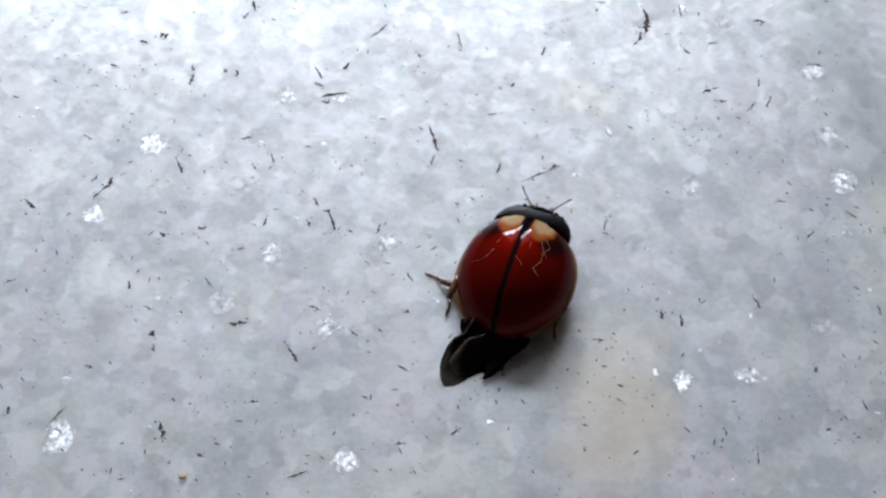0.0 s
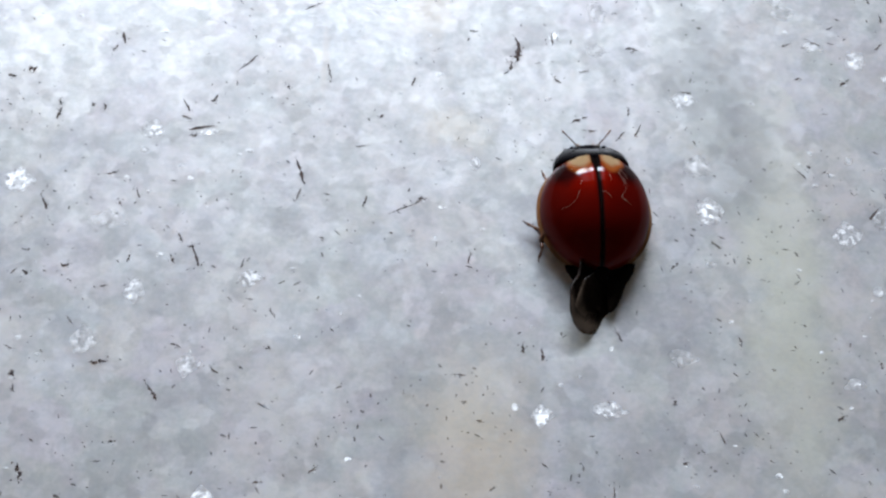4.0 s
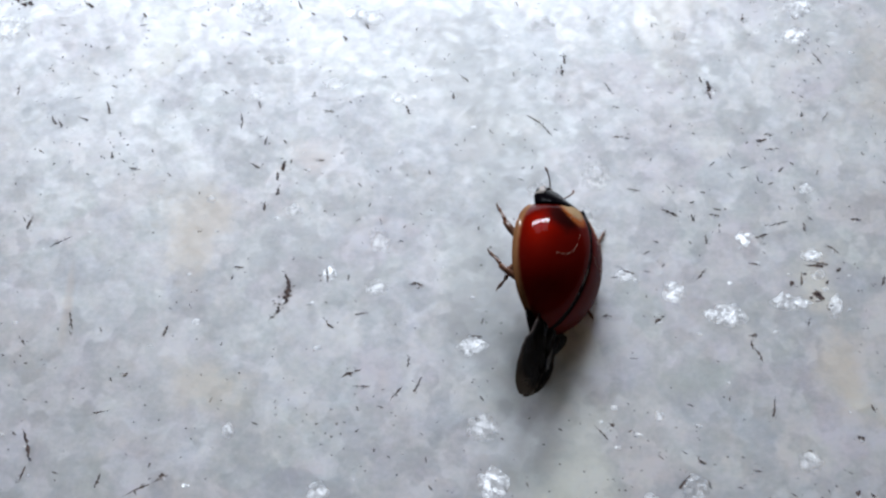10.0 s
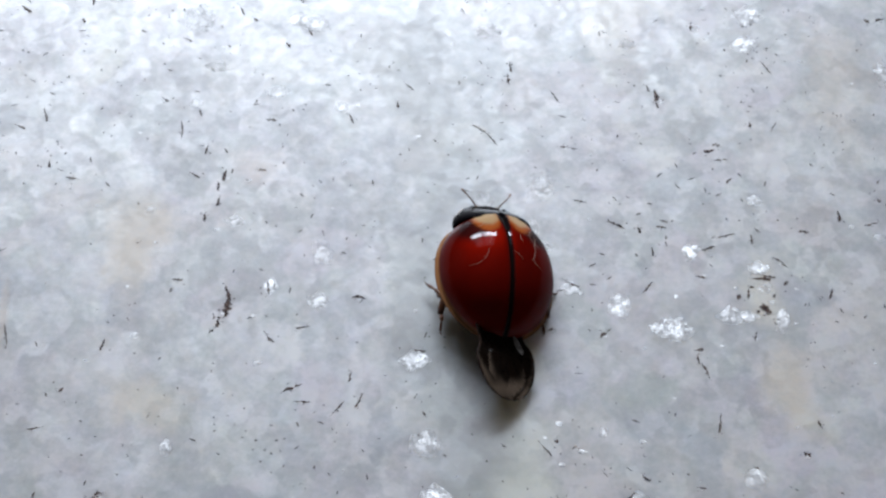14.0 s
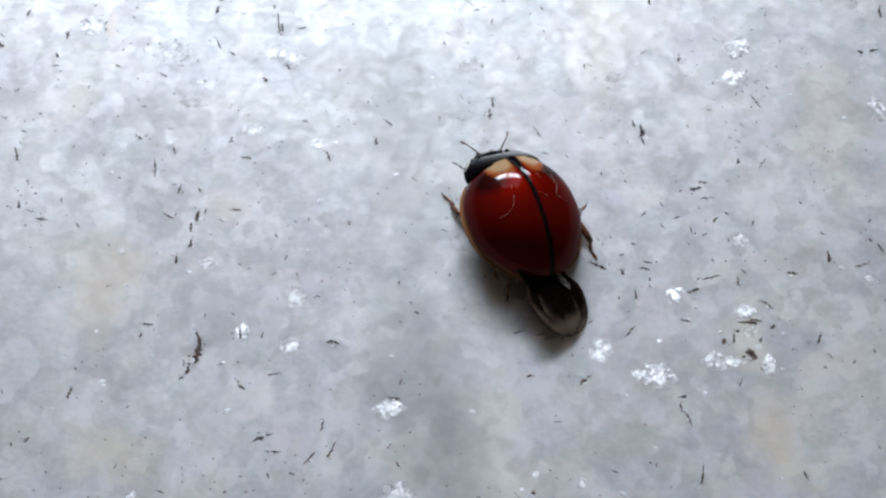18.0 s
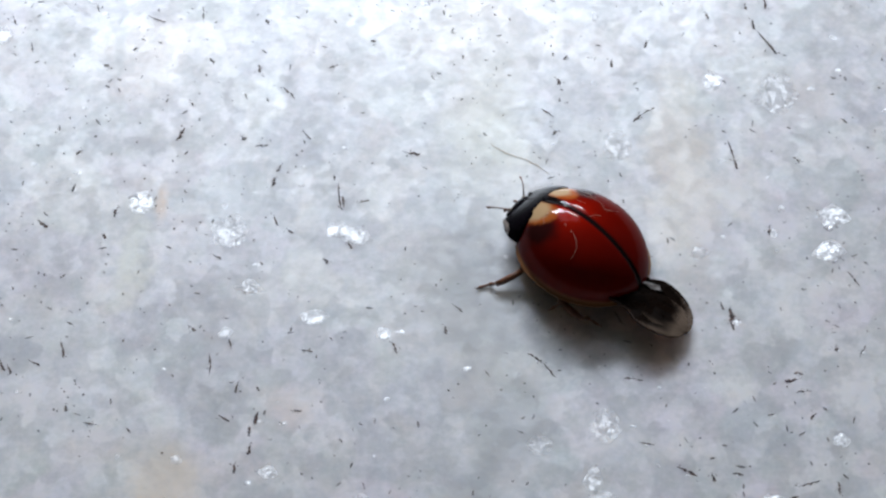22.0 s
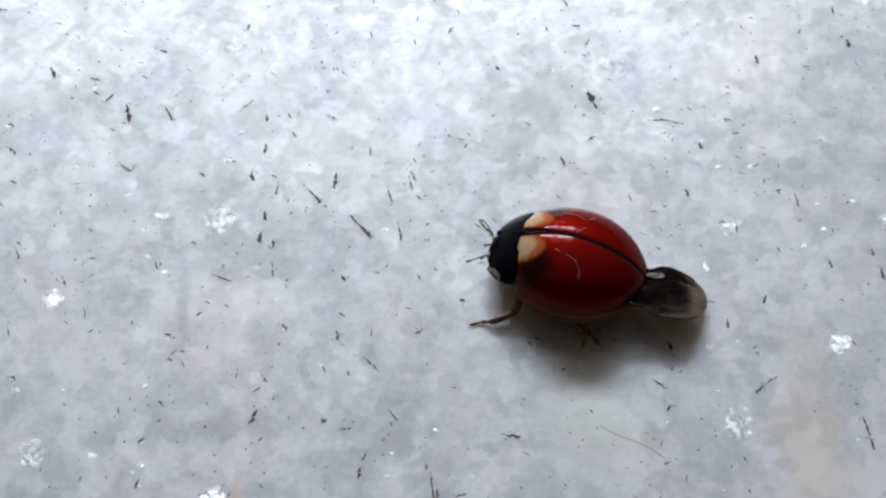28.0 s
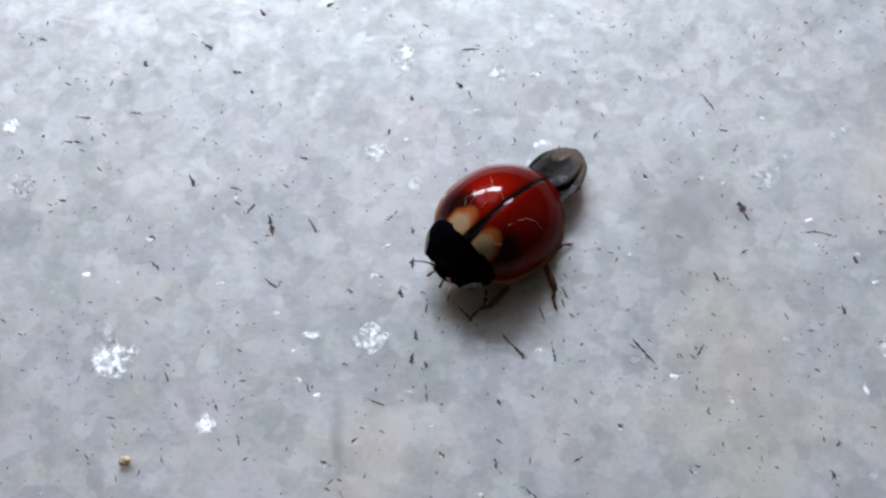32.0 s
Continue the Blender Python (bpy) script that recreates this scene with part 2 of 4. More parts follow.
def elytron_mat():
    """Glossy red wing case: pale front patches, black mark at the scutellum, dark seam, shoulder spot, pale rim."""
    n = Nodes("red_wing_case")
    p = n.mm()
    xyz = n.node("ShaderNodeSeparateXYZ", (p,))
    sep = n.tree.nodes[-1]
    x, z = sep.outputs[0], sep.outputs[2]
    y = n.math("ABSOLUTE", sep.outputs[1])
    mott = n.noise(p, 0.8, 3, 0.5)
    fine = n.noise(p, 9.0, 3, 0.6)
    jig = n.math("MULTIPLY", n.math("SUBTRACT", n.noise(p, 2.2, 3, 0.6), 0.5), 0.5)

    def blob(cx, cy, rx, ry, lo=1.15, hi=0.8):
        dx = n.math("DIVIDE", n.math("SUBTRACT", x, cx), rx)
        dy = n.math("DIVIDE", n.math("SUBTRACT", y, cy), ry)
        d = n.math("SQRT", n.math("ADD", n.math("MULTIPLY", dx, dx), n.math("MULTIPLY", dy, dy)))
        return n.step(n.math("ADD", d, jig), lo, hi)

    red = n.mix(mott, rgb(0.088, 0.0022, 0.0010), rgb(0.125, 0.0040, 0.0016))
    colour = n.mix(n.math("MULTIPLY", blob(1.75, 1.50, 0.80, 0.72, 1.4, 0.45), 0.93), red, rgb(0.012, 0.003, 0.003))
    colour = n.mix(blob(2.25, 0.80, 0.72, 0.60, 1.2, 0.75), colour, rgb(0.25, 0.062, 0.014))
    colour = n.mix(blob(2.55, 0.78, 0.66, 0.54, 1.2, 0.65), colour, rgb(0.31, 0.20, 0.105))
    black = n.math("MAXIMUM", blob(2.55, 0.0, 1.15, 0.25, 1.15, 0.85), n.step(n.math("ADD", y, n.math("MULTIPLY", jig, 0.12)), 0.21, 0.05))
    colour = n.mix(black, colour, rgb(0.006, 0.004, 0.004))
    rim = n.step(n.math("ADD", z, n.math("MULTIPLY", jig, 0.3)), 0.98, 0.70)
    colour = n.mix(n.math("MULTIPLY", rim, 0.7), colour, rgb(0.27, 0.14, 0.06))
    plain = n.math("SUBTRACT", 1.0, n.math("MAXIMUM", n.math("MAXIMUM", black, rim), blob(2.4, 0.78, 0.85, 0.70, 1.25, 0.8)), True)
    return n.set(Base_Color=colour, Metallic=n.math("MULTIPLY", plain, 0.5), Roughness=0.56, Specular_IOR_Level=0.0, Specular_Tint=rgb(0.3, 0.01, 0.005), Normal=n.bump(fine, 0.06, 0.00002),
                 Coat_Weight=0.45, Coat_IOR=1.31, Coat_Roughness=n.step(fine, 0.3, 0.75, 0.05, 0.085))


def wing_mat():
    """Dark smoky membrane with faint veins and a paler, thinner margin round its tip."""
    n = Nodes("smoky_hind_wing")
    p = n.mm()
    warp = n.vec("MULTIPLY", n.vec("ADD", p, n.noise(p, 0.8, 2, 0.5, 1)), (0.4, 1.5, 1.0))
    vein = n.step(n.node("ShaderNodeTexVoronoi", {"Vector": warp, "Scale": 1.1}, 0, feature="DISTANCE_TO_EDGE"), 0.0, 0.12)
    xyz = n.node("ShaderNodeSeparateXYZ", (p,))
    y = n.tree.nodes[-1].outputs[1]
    dx = n.math("MINIMUM", n.math("DIVIDE", n.math("ADD", xyz, 2.15), 1.45), 0.0)
    dy = n.math("DIVIDE", y, 1.25)
    d = n.math("ADD", n.math("POWER", n.math("ABSOLUTE", dx), 2.4), n.math("MULTIPLY", n.math("POWER", n.math("ABSOLUTE", dy), 3.0), 0.5))
    edge = n.step(n.math("ADD", d, n.math("MULTIPLY", n.math("SUBTRACT", n.noise(p, 1.3), 0.5), 0.5)), 0.16, 0.62)
    colour = n.mix(vein, rgb(0.0025, 0.0016, 0.0012), rgb(0.0045, 0.0026, 0.0018))
    colour = n.mix(edge, colour, rgb(0.095, 0.068, 0.05))
    alpha = n.node("ShaderNodeMapRange", (edge, 0.0, 1.0, 0.985, 0.82))
    return n.set(Base_Color=colour, Roughness=n.step(n.noise(p, 2.2), 0.35, 0.65, 0.22, 0.42), Alpha=alpha, Normal=n.bump(vein, 0.08, 0.00003), IOR=1.12)


M_MARBLE = marble()
M_CRYSTAL = crystal_mat("calcite_crystal", True)
M_FLAKE_GLINT = crystal_mat("calcite_flake_and_glint", False)
M_PIT = pit_mat("dark_pit_shade", None)
M_SPECK = pit_mat("dark_speck_tone", 0.72)
M_RUST = speckled("ochre_mineral_grain", (0.44, 0.31, 0.19), (0.58, 0.44, 0.29), 3.0, 0.6)
M_FIBRE = speckled("tan_fibre", (0.50, 0.40, 0.31), (0.62, 0.53, 0.43), 5.0, 0.6)
M_ELYTRON = elytron_mat()
M_BLACK = speckled("black_chitin", (0.0015, 0.0012, 0.0018), (0.004, 0.003, 0.004), 6.0, 0.16, 0.08, IOR=1.05)
M_PALE = speckled("cream_chitin", (0.11, 0.085, 0.07), (0.25, 0.20, 0.16), 4.0, 0.35, 0.1)
M_BROWN = speckled("brown_leg_chitin", (0.075, 0.024, 0.010), (0.17, 0.065, 0.028), 5.0, 0.32, 0.1)
M_BELLY = speckled("dark_belly_chitin", (0.010, 0.005, 0.004), (0.025, 0.011, 0.006), 4.0, 0.4, 0.1, Specular_IOR_Level=0.15)
M_WING = wing_mat()
M_FOLD = speckled("dark_wing_fold", (0.0018, 0.0012, 0.001), (0.005, 0.003, 0.002), 2.0, 0.24, 0.2, IOR=1.14)
M_DUST = speckled("pale_dust_fibre", (0.30, 0.17, 0.13), (0.44, 0.31, 0.25), 5.0, 0.5)
M_MEMBRANE = speckled("pale_wing_membrane_glint", (0.08, 0.07, 0.065), (0.24, 0.22, 0.21), 4.0, 0.25, 0.1)
M_PLASTER = speckled("grey_plaster", (0.052, 0.047, 0.038), (0.066, 0.060, 0.048), 0.02, 0.9)
M_FRAME = speckled("grey_painted_wood", (0.38, 0.38, 0.37), (0.44, 0.44, 0.43), 0.05, 0.5)
M_GLASS = Nodes("window_glass").set(Base_Color=rgb(1, 1, 1), Roughness=0.0, Transmission_Weight=1.0, IOR=1.45)


# ---- building helpers ----
MM = 0.001


def part(name, bm, material, parent=None, label="", smooth=True):
    """One mesh object from a bmesh drawn in millimetres, under a thing or a part."""
    bmesh.ops.scale(bm, vec=(MM, MM, MM), verts=bm.verts)
    bmesh.ops.recalc_face_normals(bm, faces=bm.faces)
    me = bpy.data.meshes.new(name)
    bm.to_mesh(me)
    bm.free()
    me.materials.append(material)
    for poly in me.polygons:
        poly.use_smooth = smooth
    ob = new(name, me)
    ob.parent = parent
    if label:
        ob["label"] = label
    return ob


def box(bm, x0, x1, y0, y1, z0, z1):
    bmesh.ops.create_cube(bm, size=1.0, matrix=Matrix.LocRotScale(((x0 + x1) / 2, (y0 + y1) / 2, (z0 + z1) / 2), None, (x1 - x0, y1 - y0, z1 - z0)))
    return bm


def grid(bm, rows):
    """Quads between rows of points, all rows of one length."""
    vs = [[bm.verts.new(p) for p in row] for row in rows]
    for a, b in zip(vs, vs[1:]):
        for i in range(len(a) - 1):
            bm.faces.new((a[i], a[i + 1], b[i + 1], b[i]))
    return vs


def tube(bm, points, radii, sides=8):
    """A round tapered tube through the points, closed at both ends."""
    points = [Vector(p) for p in points]
    rings = []
    side = Vector((0, 0, 1))
    for i, p in enumerate(points):
        d = (points[min(i + 1, len(points) - 1)] - points[max(i - 1, 0)]).normalized()
        u = d.cross(side)
        u = (u if u.length > 1e-4 else d.cross(Vector((0, 1, 0)))).normalized()
        v = u.cross(d)
        rings.append([bm.verts.new(p + radii[i] * (math.cos(a) * u + math.sin(a) * v)) for a in (math.tau * k / sides for k in range(sides))])
    for a, b in zip(rings, rings[1:]):
        for k in range(sides):
            bm.faces.new((a[k], a[(k + 1) % sides], b[(k + 1) % sides], b[k]))
    bm.faces.new(rings[0])
    bm.faces.new(rings[-1])
    return bm


def ball(bm, centre, radii, turn=None, seg=20):
    bmesh.ops.create_uvsphere(bm, u_segments=seg, v_segments=seg // 2 + 2, radius=1.0, matrix=Matrix.LocRotScale(centre, turn, radii))
    return bm


# ---- the room: stone floor, plain walls, the window that lights it ----
def build_room():
    floor = part("floor", box(bmesh.new(), -1500, 1500, -1500, 1500, -30, 0), M_MARBLE, smooth=False)
    tagged(floor, "pale grey crystalline marble floor with dark pits and beige stains", "floor", kind="structure")
    y, x0, x1 = WIN_Y * 1000, (WIN_X - WIN_W / 2) * 1000, (WIN_X + WIN_W / 2) * 1000
    z0, zb, z1 = WIN_LOW * 1000, WIN_BAR * 1000, WIN_TOP * 1000
    bm = bmesh.new()
    for b in ((-1500, x0, y, y + 150, 0, 2500), (x1, 1500, y, y + 150, 0, 2500), (x0, x1, y, y + 150, 0, z0), (x0, x1, y, y + 150, z1, 2500)):
        box(bm, *b)
    tagged(part("wall_north", bm, M_PLASTER, smooth=False), "grey plaster wall with a wide window opening", "wall", kind="structure")
    for name, b in (("wall_south", (-1500, 1500, -1650, -1500, 0, 2500)), ("wall_east", (1500, 1650, -1500, y, 0, 2500)), ("wall_west", (-1650, -1500, -1500, y, 0, 2500))):
        tagged(part(name, box(bmesh.new(), *b), M_PLASTER, smooth=False), "plain grey plaster wall of the dim room", "wall", kind="structure")
    tagged(part("ceiling", box(bmesh.new(), -1500, 1500, -1500, y, 2500, 2600), M_PLASTER, smooth=False), "plain grey plaster ceiling of the dim room", "ceiling", kind="structure")
    window = tagged(new("window_1"), "wide window with grey painted frame and upper transoms", "window", kind="structure")
    bm = bmesh.new()
    for b in ((x0, x0 + 40, y + 20, y + 80, z0, z1), (x1 - 40, x1, y + 20, y + 80, z0, z1), (x0 + 40, x1 - 40, y + 20, y + 80, z0, z0 + 30), (x0 + 40, x1 - 40, y + 20, y + 80, z1 - 30, z1)):
        box(bm, *b)
    part("window_frame", bm, M_FRAME, window, smooth=False)
    c = (x0 + x1) / 2
    part("mullion", box(bmesh.new(), c - 40, c + 40, y + 10, y + 80, z0 + 30, z1 - 30), M_FRAME, window, smooth=False)
    for a, b in ((x0 + 40, c - 40), (c + 40, x1 - 40)):
        part("transom_bar", box(bmesh.new(), a, b, y + 15, y + 80, zb - 30, zb + 30), M_FRAME, window, smooth=False)
        for low, high in ((z0 + 30, zb - 30), (zb + 30, z1 - 30)):
            pane = part("pane", box(bmesh.new(), a, b, y + 45, y + 51, low, high), M_GLASS, window, smooth=False)
            pane.visible_shadow = False
    return floor


# ---- the stone's pits and bright crystals ----
def sliver_mesh(kind):
    """A pit one unit long and one wide: a ragged, pinched crack with crumbs broken off along its line."""
    rng = random.Random(40 + kind)
    bm = bmesh.new()
    n = 15
    bend = rng.uniform(-0.7, 0.7)
    fat = rng.uniform(0.35, 1.6)
    cut = rng.uniform(0.45, 0.8) if kind % 2 else 2.0
    top, mid, low = [], [], []
    walk_c = 0.0
    for i in range(n):
        s = i / (n - 1)
        walk_c += rng.uniform(-0.11, 0.11)
        pinch = 0.12 if abs(s - cut) < 0.05 else 1.0
        up = 0.5 * max(0.04, math.sin(math.pi * s ** fat) ** 1.1) * rng.uniform(0.35, 1.25) * pinch
        down = 0.5 * max(0.04, math.sin(math.pi * s ** fat) ** 1.1) * rng.uniform(0.35, 1.25) * pinch
        c = bend * (s - s * s) * 2.0 + walk_c
        x = s - 0.5 + rng.uniform(-0.02, 0.02)
        top.append((x, c + up, 0.0))
        mid.append((x, c + (up - down) * 0.4, 1.0))
        low.append((x, c - down, 0.0))
    grid(bm, [top, mid, low])
    for _ in range(rng.randint(1, 4)):
        cx, cy, r = rng.uniform(-0.6, 0.6), rng.uniform(-1.1, 1.1), rng.uniform(0.035, 0.075)
        hub = bm.verts.new((cx, cy, 1.0))
        ring = [bm.verts.new((cx + r * rng.uniform(0.6, 1.5) * math.cos(a), cy + 3.2 * r * rng.uniform(0.6, 1.3) * math.sin(a), 0.0)) for a in (math.tau * k / 7 for k in range(7))]
        for k in range(7):
            bm.faces.new((hub, ring[k], ring[(k + 1) % 7]))
    return bm


def blot_mesh(kind):
    """A stubby, ragged, nearly round pit."""
    rng = random.Random(80 + kind)
    bm = bmesh.new()
    hub = bm.verts.new((0, 0, 1.0))
    ring = []
    for k in range(11):
        a, r = math.tau * k / 11, 0.5 * rng.uniform(0.45, 1.15)
        ring.append(bm.verts.new((r * math.cos(a), r * math.sin(a), 0.0)))
    for k in range(11):
        bm.faces.new((hub, ring[k], ring[(k + 1) % 11]))
    return bm


def facet_mesh(kind):
    """A broken crystal face: jagged outline, slightly stepped top."""
    rng = random.Random(120 + kind)
    bm = bmesh.new()
    corners = rng.choice((4, 5, 5, 6))
    knots = [(math.tau * (k + rng.uniform(-0.22, 0.22)) / corners, rng.uniform(0.85, 1.2)) for k in range(corners)]
    rim = []
    for k in range(corners):
        a0, r0 = knots[k]
        a1, r1 = knots[(k + 1) % corners]
        p0, p1 = Vector((r0 * math.cos(a0), r0 * math.sin(a0), 0)), Vector((r1 * math.cos(a1), r1 * math.sin(a1), 0))
        for j in range(4):
            rim.append(p0.lerp(p1, j / 4) * rng.uniform(0.90, 1.08))
    n = len(rim)
    hub = bm.verts.new((rng.uniform(-0.2, 0.2), rng.uniform(-0.2, 0.2), 1.0))
    inner = [bm.verts.new((p.x * q, p.y * q, rng.uniform(0.5, 1.3))) for p, q in ((p, rng.uniform(0.5, 0.75)) for p in rim)]
    outer = [bm.verts.new(p) for p in rim]
    for k in range(n):
        j = (k + 1) % n
        bm.faces.new((hub, inner[k], inner[j]))
        bm.faces.new((inner[k], outer[k], outer[j], inner[j]))
    return bm


def plain_mesh(name, bm, material):
    me = bpy.data.meshes.new(name)
    bm.to_mesh(me)
    bm.free()
    me.materials.append(material)
    return me


SLIVERS = [plain_mesh("pit", sliver_mesh(k), M_PIT) for k in range(14)]
BLOTS = [plain_mesh("pit", blot_mesh(k), M_PIT) for k in range(5)]
FACETS = [plain_mesh("crystal", facet_mesh(k), M_CRYSTAL) for k in range(9)]


def lay(name, me, parent, x, y, turn, sx, sy, sz, lift=0.02):
    ob = new(name, me)
    ob.parent = parent
    ob.matrix_basis = Matrix.LocRotScale((x * MM, y * MM, lift * MM), Euler((0, 0, radians(turn))), (sx * MM, sy * MM, sz * MM))
    return ob


# pale flakes painted where the pits' south walls would catch the window
GLINTS = []


def pits(floor, rows):
    """Dark pits in the stone: place in mm, length, turn in degrees, width."""
    for x, y, length, turn, width in rows:
        k = int(abs(x * 37 + y * 91))
        me = BLOTS[k % 5] if length < 1.8 * width else SLIVERS[k % 14]
        # the lit south wall of the pit, imitated by a pale flake
        GLINTS.append((x + 0.03, y - width * 0.7 - 0.05, min(0.22, 0.05 + width * 0.5)))
        # lies on the stone; the hollow's depth is only dark colour
        lay("pit", me, floor, x, y, turn, length * 1.05, width * 2.2, 0.014, 0.012)


def crystals(floor, rows):
    """Bright crystal faces in the stone: place in mm and half-widths."""
    for x, y, rx, ry in rows:
        k = int(abs(x * 53 + y * 29))
        lay("crystal", FACETS[k % 9], floor, x, y, (k * 47) % 30 - 15, rx * 1.25, ry * 1.25, 0.008, 0.004)


def fine_pits(floor):
    """The countless specks too small to pick apart, in one mesh."""
    rng = random.Random(5)
    verts, faces = [], []
    for _ in range(12000):
        x, y = rng.uniform(-36, 40), rng.uniform(-34, 62)
        if noise.noise((x * 0.22, y * 0.22, 3.3)) + 0.5 * noise.noise((x * 0.8, y * 0.8, 7.1)) < rng.uniform(-0.4, 0.7):
            continue
        long, wide = 0.08 + 0.40 * rng.random() ** 4, rng.uniform(0.04, 0.10)
        a = rng.choice((rng.gauss(1.9, 0.5), rng.gauss(2.7, 0.35), rng.uniform(0, math.pi)))
        c, s = math.cos(a), math.sin(a)
        b = len(verts)
        bend = rng.uniform(-0.3, 0.3) * wide
        for u, v, h in ((-0.5, 0, 0), (-0.15, 0.5, 0), (0.2, 0.4, 0), (0.5, 0, 0), (0.15, -0.5, 0), (-0.2, -0.35, 0), (0, 0, 0.008)):
            px, py = u * long, v * wide + bend
            verts.append(((x + c * px - s * py) * MM, (y + s * px + c * py) * MM, (0.010 + h) * MM))
        faces += [(b + i, b + (i + 1) % 6, b + 6) for i in range(6)]
    me = bpy.data.meshes.new("fine_pits")
    me.from_pydata(verts, [], faces)
    me.materials.append(M_SPECK)
    ob = new("fine_pits", me)
    ob.parent = floor
    tagged(ob, "fine dark specks scattered over the marble", kind="stuff")


def fine_crystals(floor):
    """Small bright flakes between the large crystals, and painted lit edges of the pits, in one mesh."""
    rng = random.Random(9)
    verts, faces = [], []
    spots = [(rng.uniform(-36, 40), rng.uniform(-34, 62), 0.03 + 0.22 * rng.random() ** 4) for _ in range(1600)]
    for x, y, r in spots + GLINTS:
        b, n = len(verts), 8
        for k in range(n):
            a, q = math.tau * k / n, r * rng.uniform(0.5, 1.2)
            verts.append(((x + q * math.cos(a)) * MM, (y + 0.7 * q * math.sin(a)) * MM, 0.004 * MM))
        verts.append((x * MM, y * MM, 0.02 * MM))
        faces += [(b + i, b + (i + 1) % n, b + n) for i in range(n)]
    me = bpy.data.meshes.new("fine_crystals")
    me.from_pydata(verts, [], faces)
    me.materials.append(M_FLAKE_GLINT)
    ob = new("fine_crystals", me)
    ob.parent = floor
    tagged(ob, "small bright crystal flakes in the marble and painted lit edges of pits", kind="stuff")


# ---- loose small things on the stone ----
def fibre(points, thick, label):
    """A limp fibre that lies on the stone."""
    x, y = points[0]
    thing = part("fibre", tube(bmesh.new(), [(px - x, py - y, thick * 0.3) for px, py in points], [thick * 0.5] + [thick] * (len(points) - 2) + [thick * 0.5], 6), M_FIBRE)
    thing.location = (x * MM, y * MM, 0.0)
    tagged(thing, label, "fibre")


def mineral_grain(x, y, r):
    bm = ball(bmesh.new(), (0, 0, r * 0.5), (r, r * 0.8, r * 0.6), seg=12)
    rng = random.Random(int(x * 10))
    for v in bm.verts:
        v.co *= rng.uniform(0.85, 1.12)
        v.co.z = max(v.co.z, 0.012)
    thing = part("mineral_grain", bm, M_RUST, smooth=False)
    thing.location = (x * MM, y * MM, 0.0)
    tagged(thing, "small ochre mineral grain lying on the marble", "grain")


# ---- the ladybird ----
RIM = 0.72


def half_width(x):
    x -= 0.15
    if x > 0:
        return 2.74 * max(0.0, 1 - (x / 3.13) ** 2.3) ** 0.47
    return 2.74 * max(0.0, 1 - (-x / 3.21) ** 1.9) ** 0.56


def crest(x):
    """Height of the seam over the rim."""
    if x > 0.6:
        return 2.30 - 0.62 * ((x - 0.6) / 2.1) ** 2.0
    return 2.30 * max(0.0, 1 - ((0.6 - x) / 3.68) ** 2.0) ** 0.64


def elytron(thing, side):
    bm = bmesh.new()
    rows = []
    for i in range(41):
        u = i / 40
        x = 2.70 - 5.76 * math.sin(math.pi / 2 * u)
        w, h = half_width(x), crest(x)
        row = []
        for j in range(25):
            a = math.pi / 2 * j / 24
            seam = 0.018 if j == 0 else 0.0
            row.append((x, side * (seam + w * math.sin(a)), RIM + h * math.cos(a) ** 0.92 - (0.05 if j == 0 else 0.0)))
        # the flared rim
        flare = 0.15 * min(1.0, w / 1.8)
        row.append((x - 0.03, side * (w + flare * 0.6), RIM - 0.05))
        row.append((x - 0.05, side * (w + flare), RIM - 0.06))
        row.append((x - 0.05, side * (w + flare * 0.9), RIM - 0.12))
        row.append((x, side * w * 0.97, RIM - 0.13))
        rows.append(row)
    grid(bm, rows)
    return part("wing_case", bm, M_ELYTRON, thing, "glossy red wing case with a cream patch at its front")


def shield_point(u, a, over=0.0):
    """A point of the neck shield: u from its back edge to its front, a round its arch."""
    x = 2.56 + 1.24 * u
    w = 1.92 - 0.74 * u ** 2.2 + over
    top = 2.38 - 1.22 * u ** 1.3 + over
    low = 1.00 - 0.34 * u
    side = abs(math.sin(a))
    return (x + 0.16 * (1 - side ** 2) * (0.2 - u * 0.4) + 0.12 * side ** 3 * u, w * math.sin(a), low + (top - low) * max(0.0, math.cos(a)) ** 0.8)


def pronotum(thing):
    bm = bmesh.new()
    rows = [[shield_point(i / 12, math.pi / 2 * j / 12) for j in range(-12, 13)] for i in range(13)]
    vs = grid(bm, rows)
    bm.faces.new([v for v in vs[-1]])
    bm.faces.new([v for v in vs[0]])
    shield = part("neck_shield", bm, M_BLACK, thing, "glossy black neck shield")
    for side in (-1, 1):
        bm = bmesh.new()
        rows = [[shield_point(0.48 + 0.53 * i / 8, side * math.radians(a), 0.02) for a in (74 - 10 * math.sin(math.pi * i / 8) + 6 * k for k in range(4))] for i in range(9)]
        grid(bm, rows)
        part("pale_margin", bm, M_PALE, shield, "cream side margin")
    part("scutellum", ball(bmesh.new(), (2.52, 0, 2.43), (0.28, 0.2, 0.06)), M_BLACK, thing)


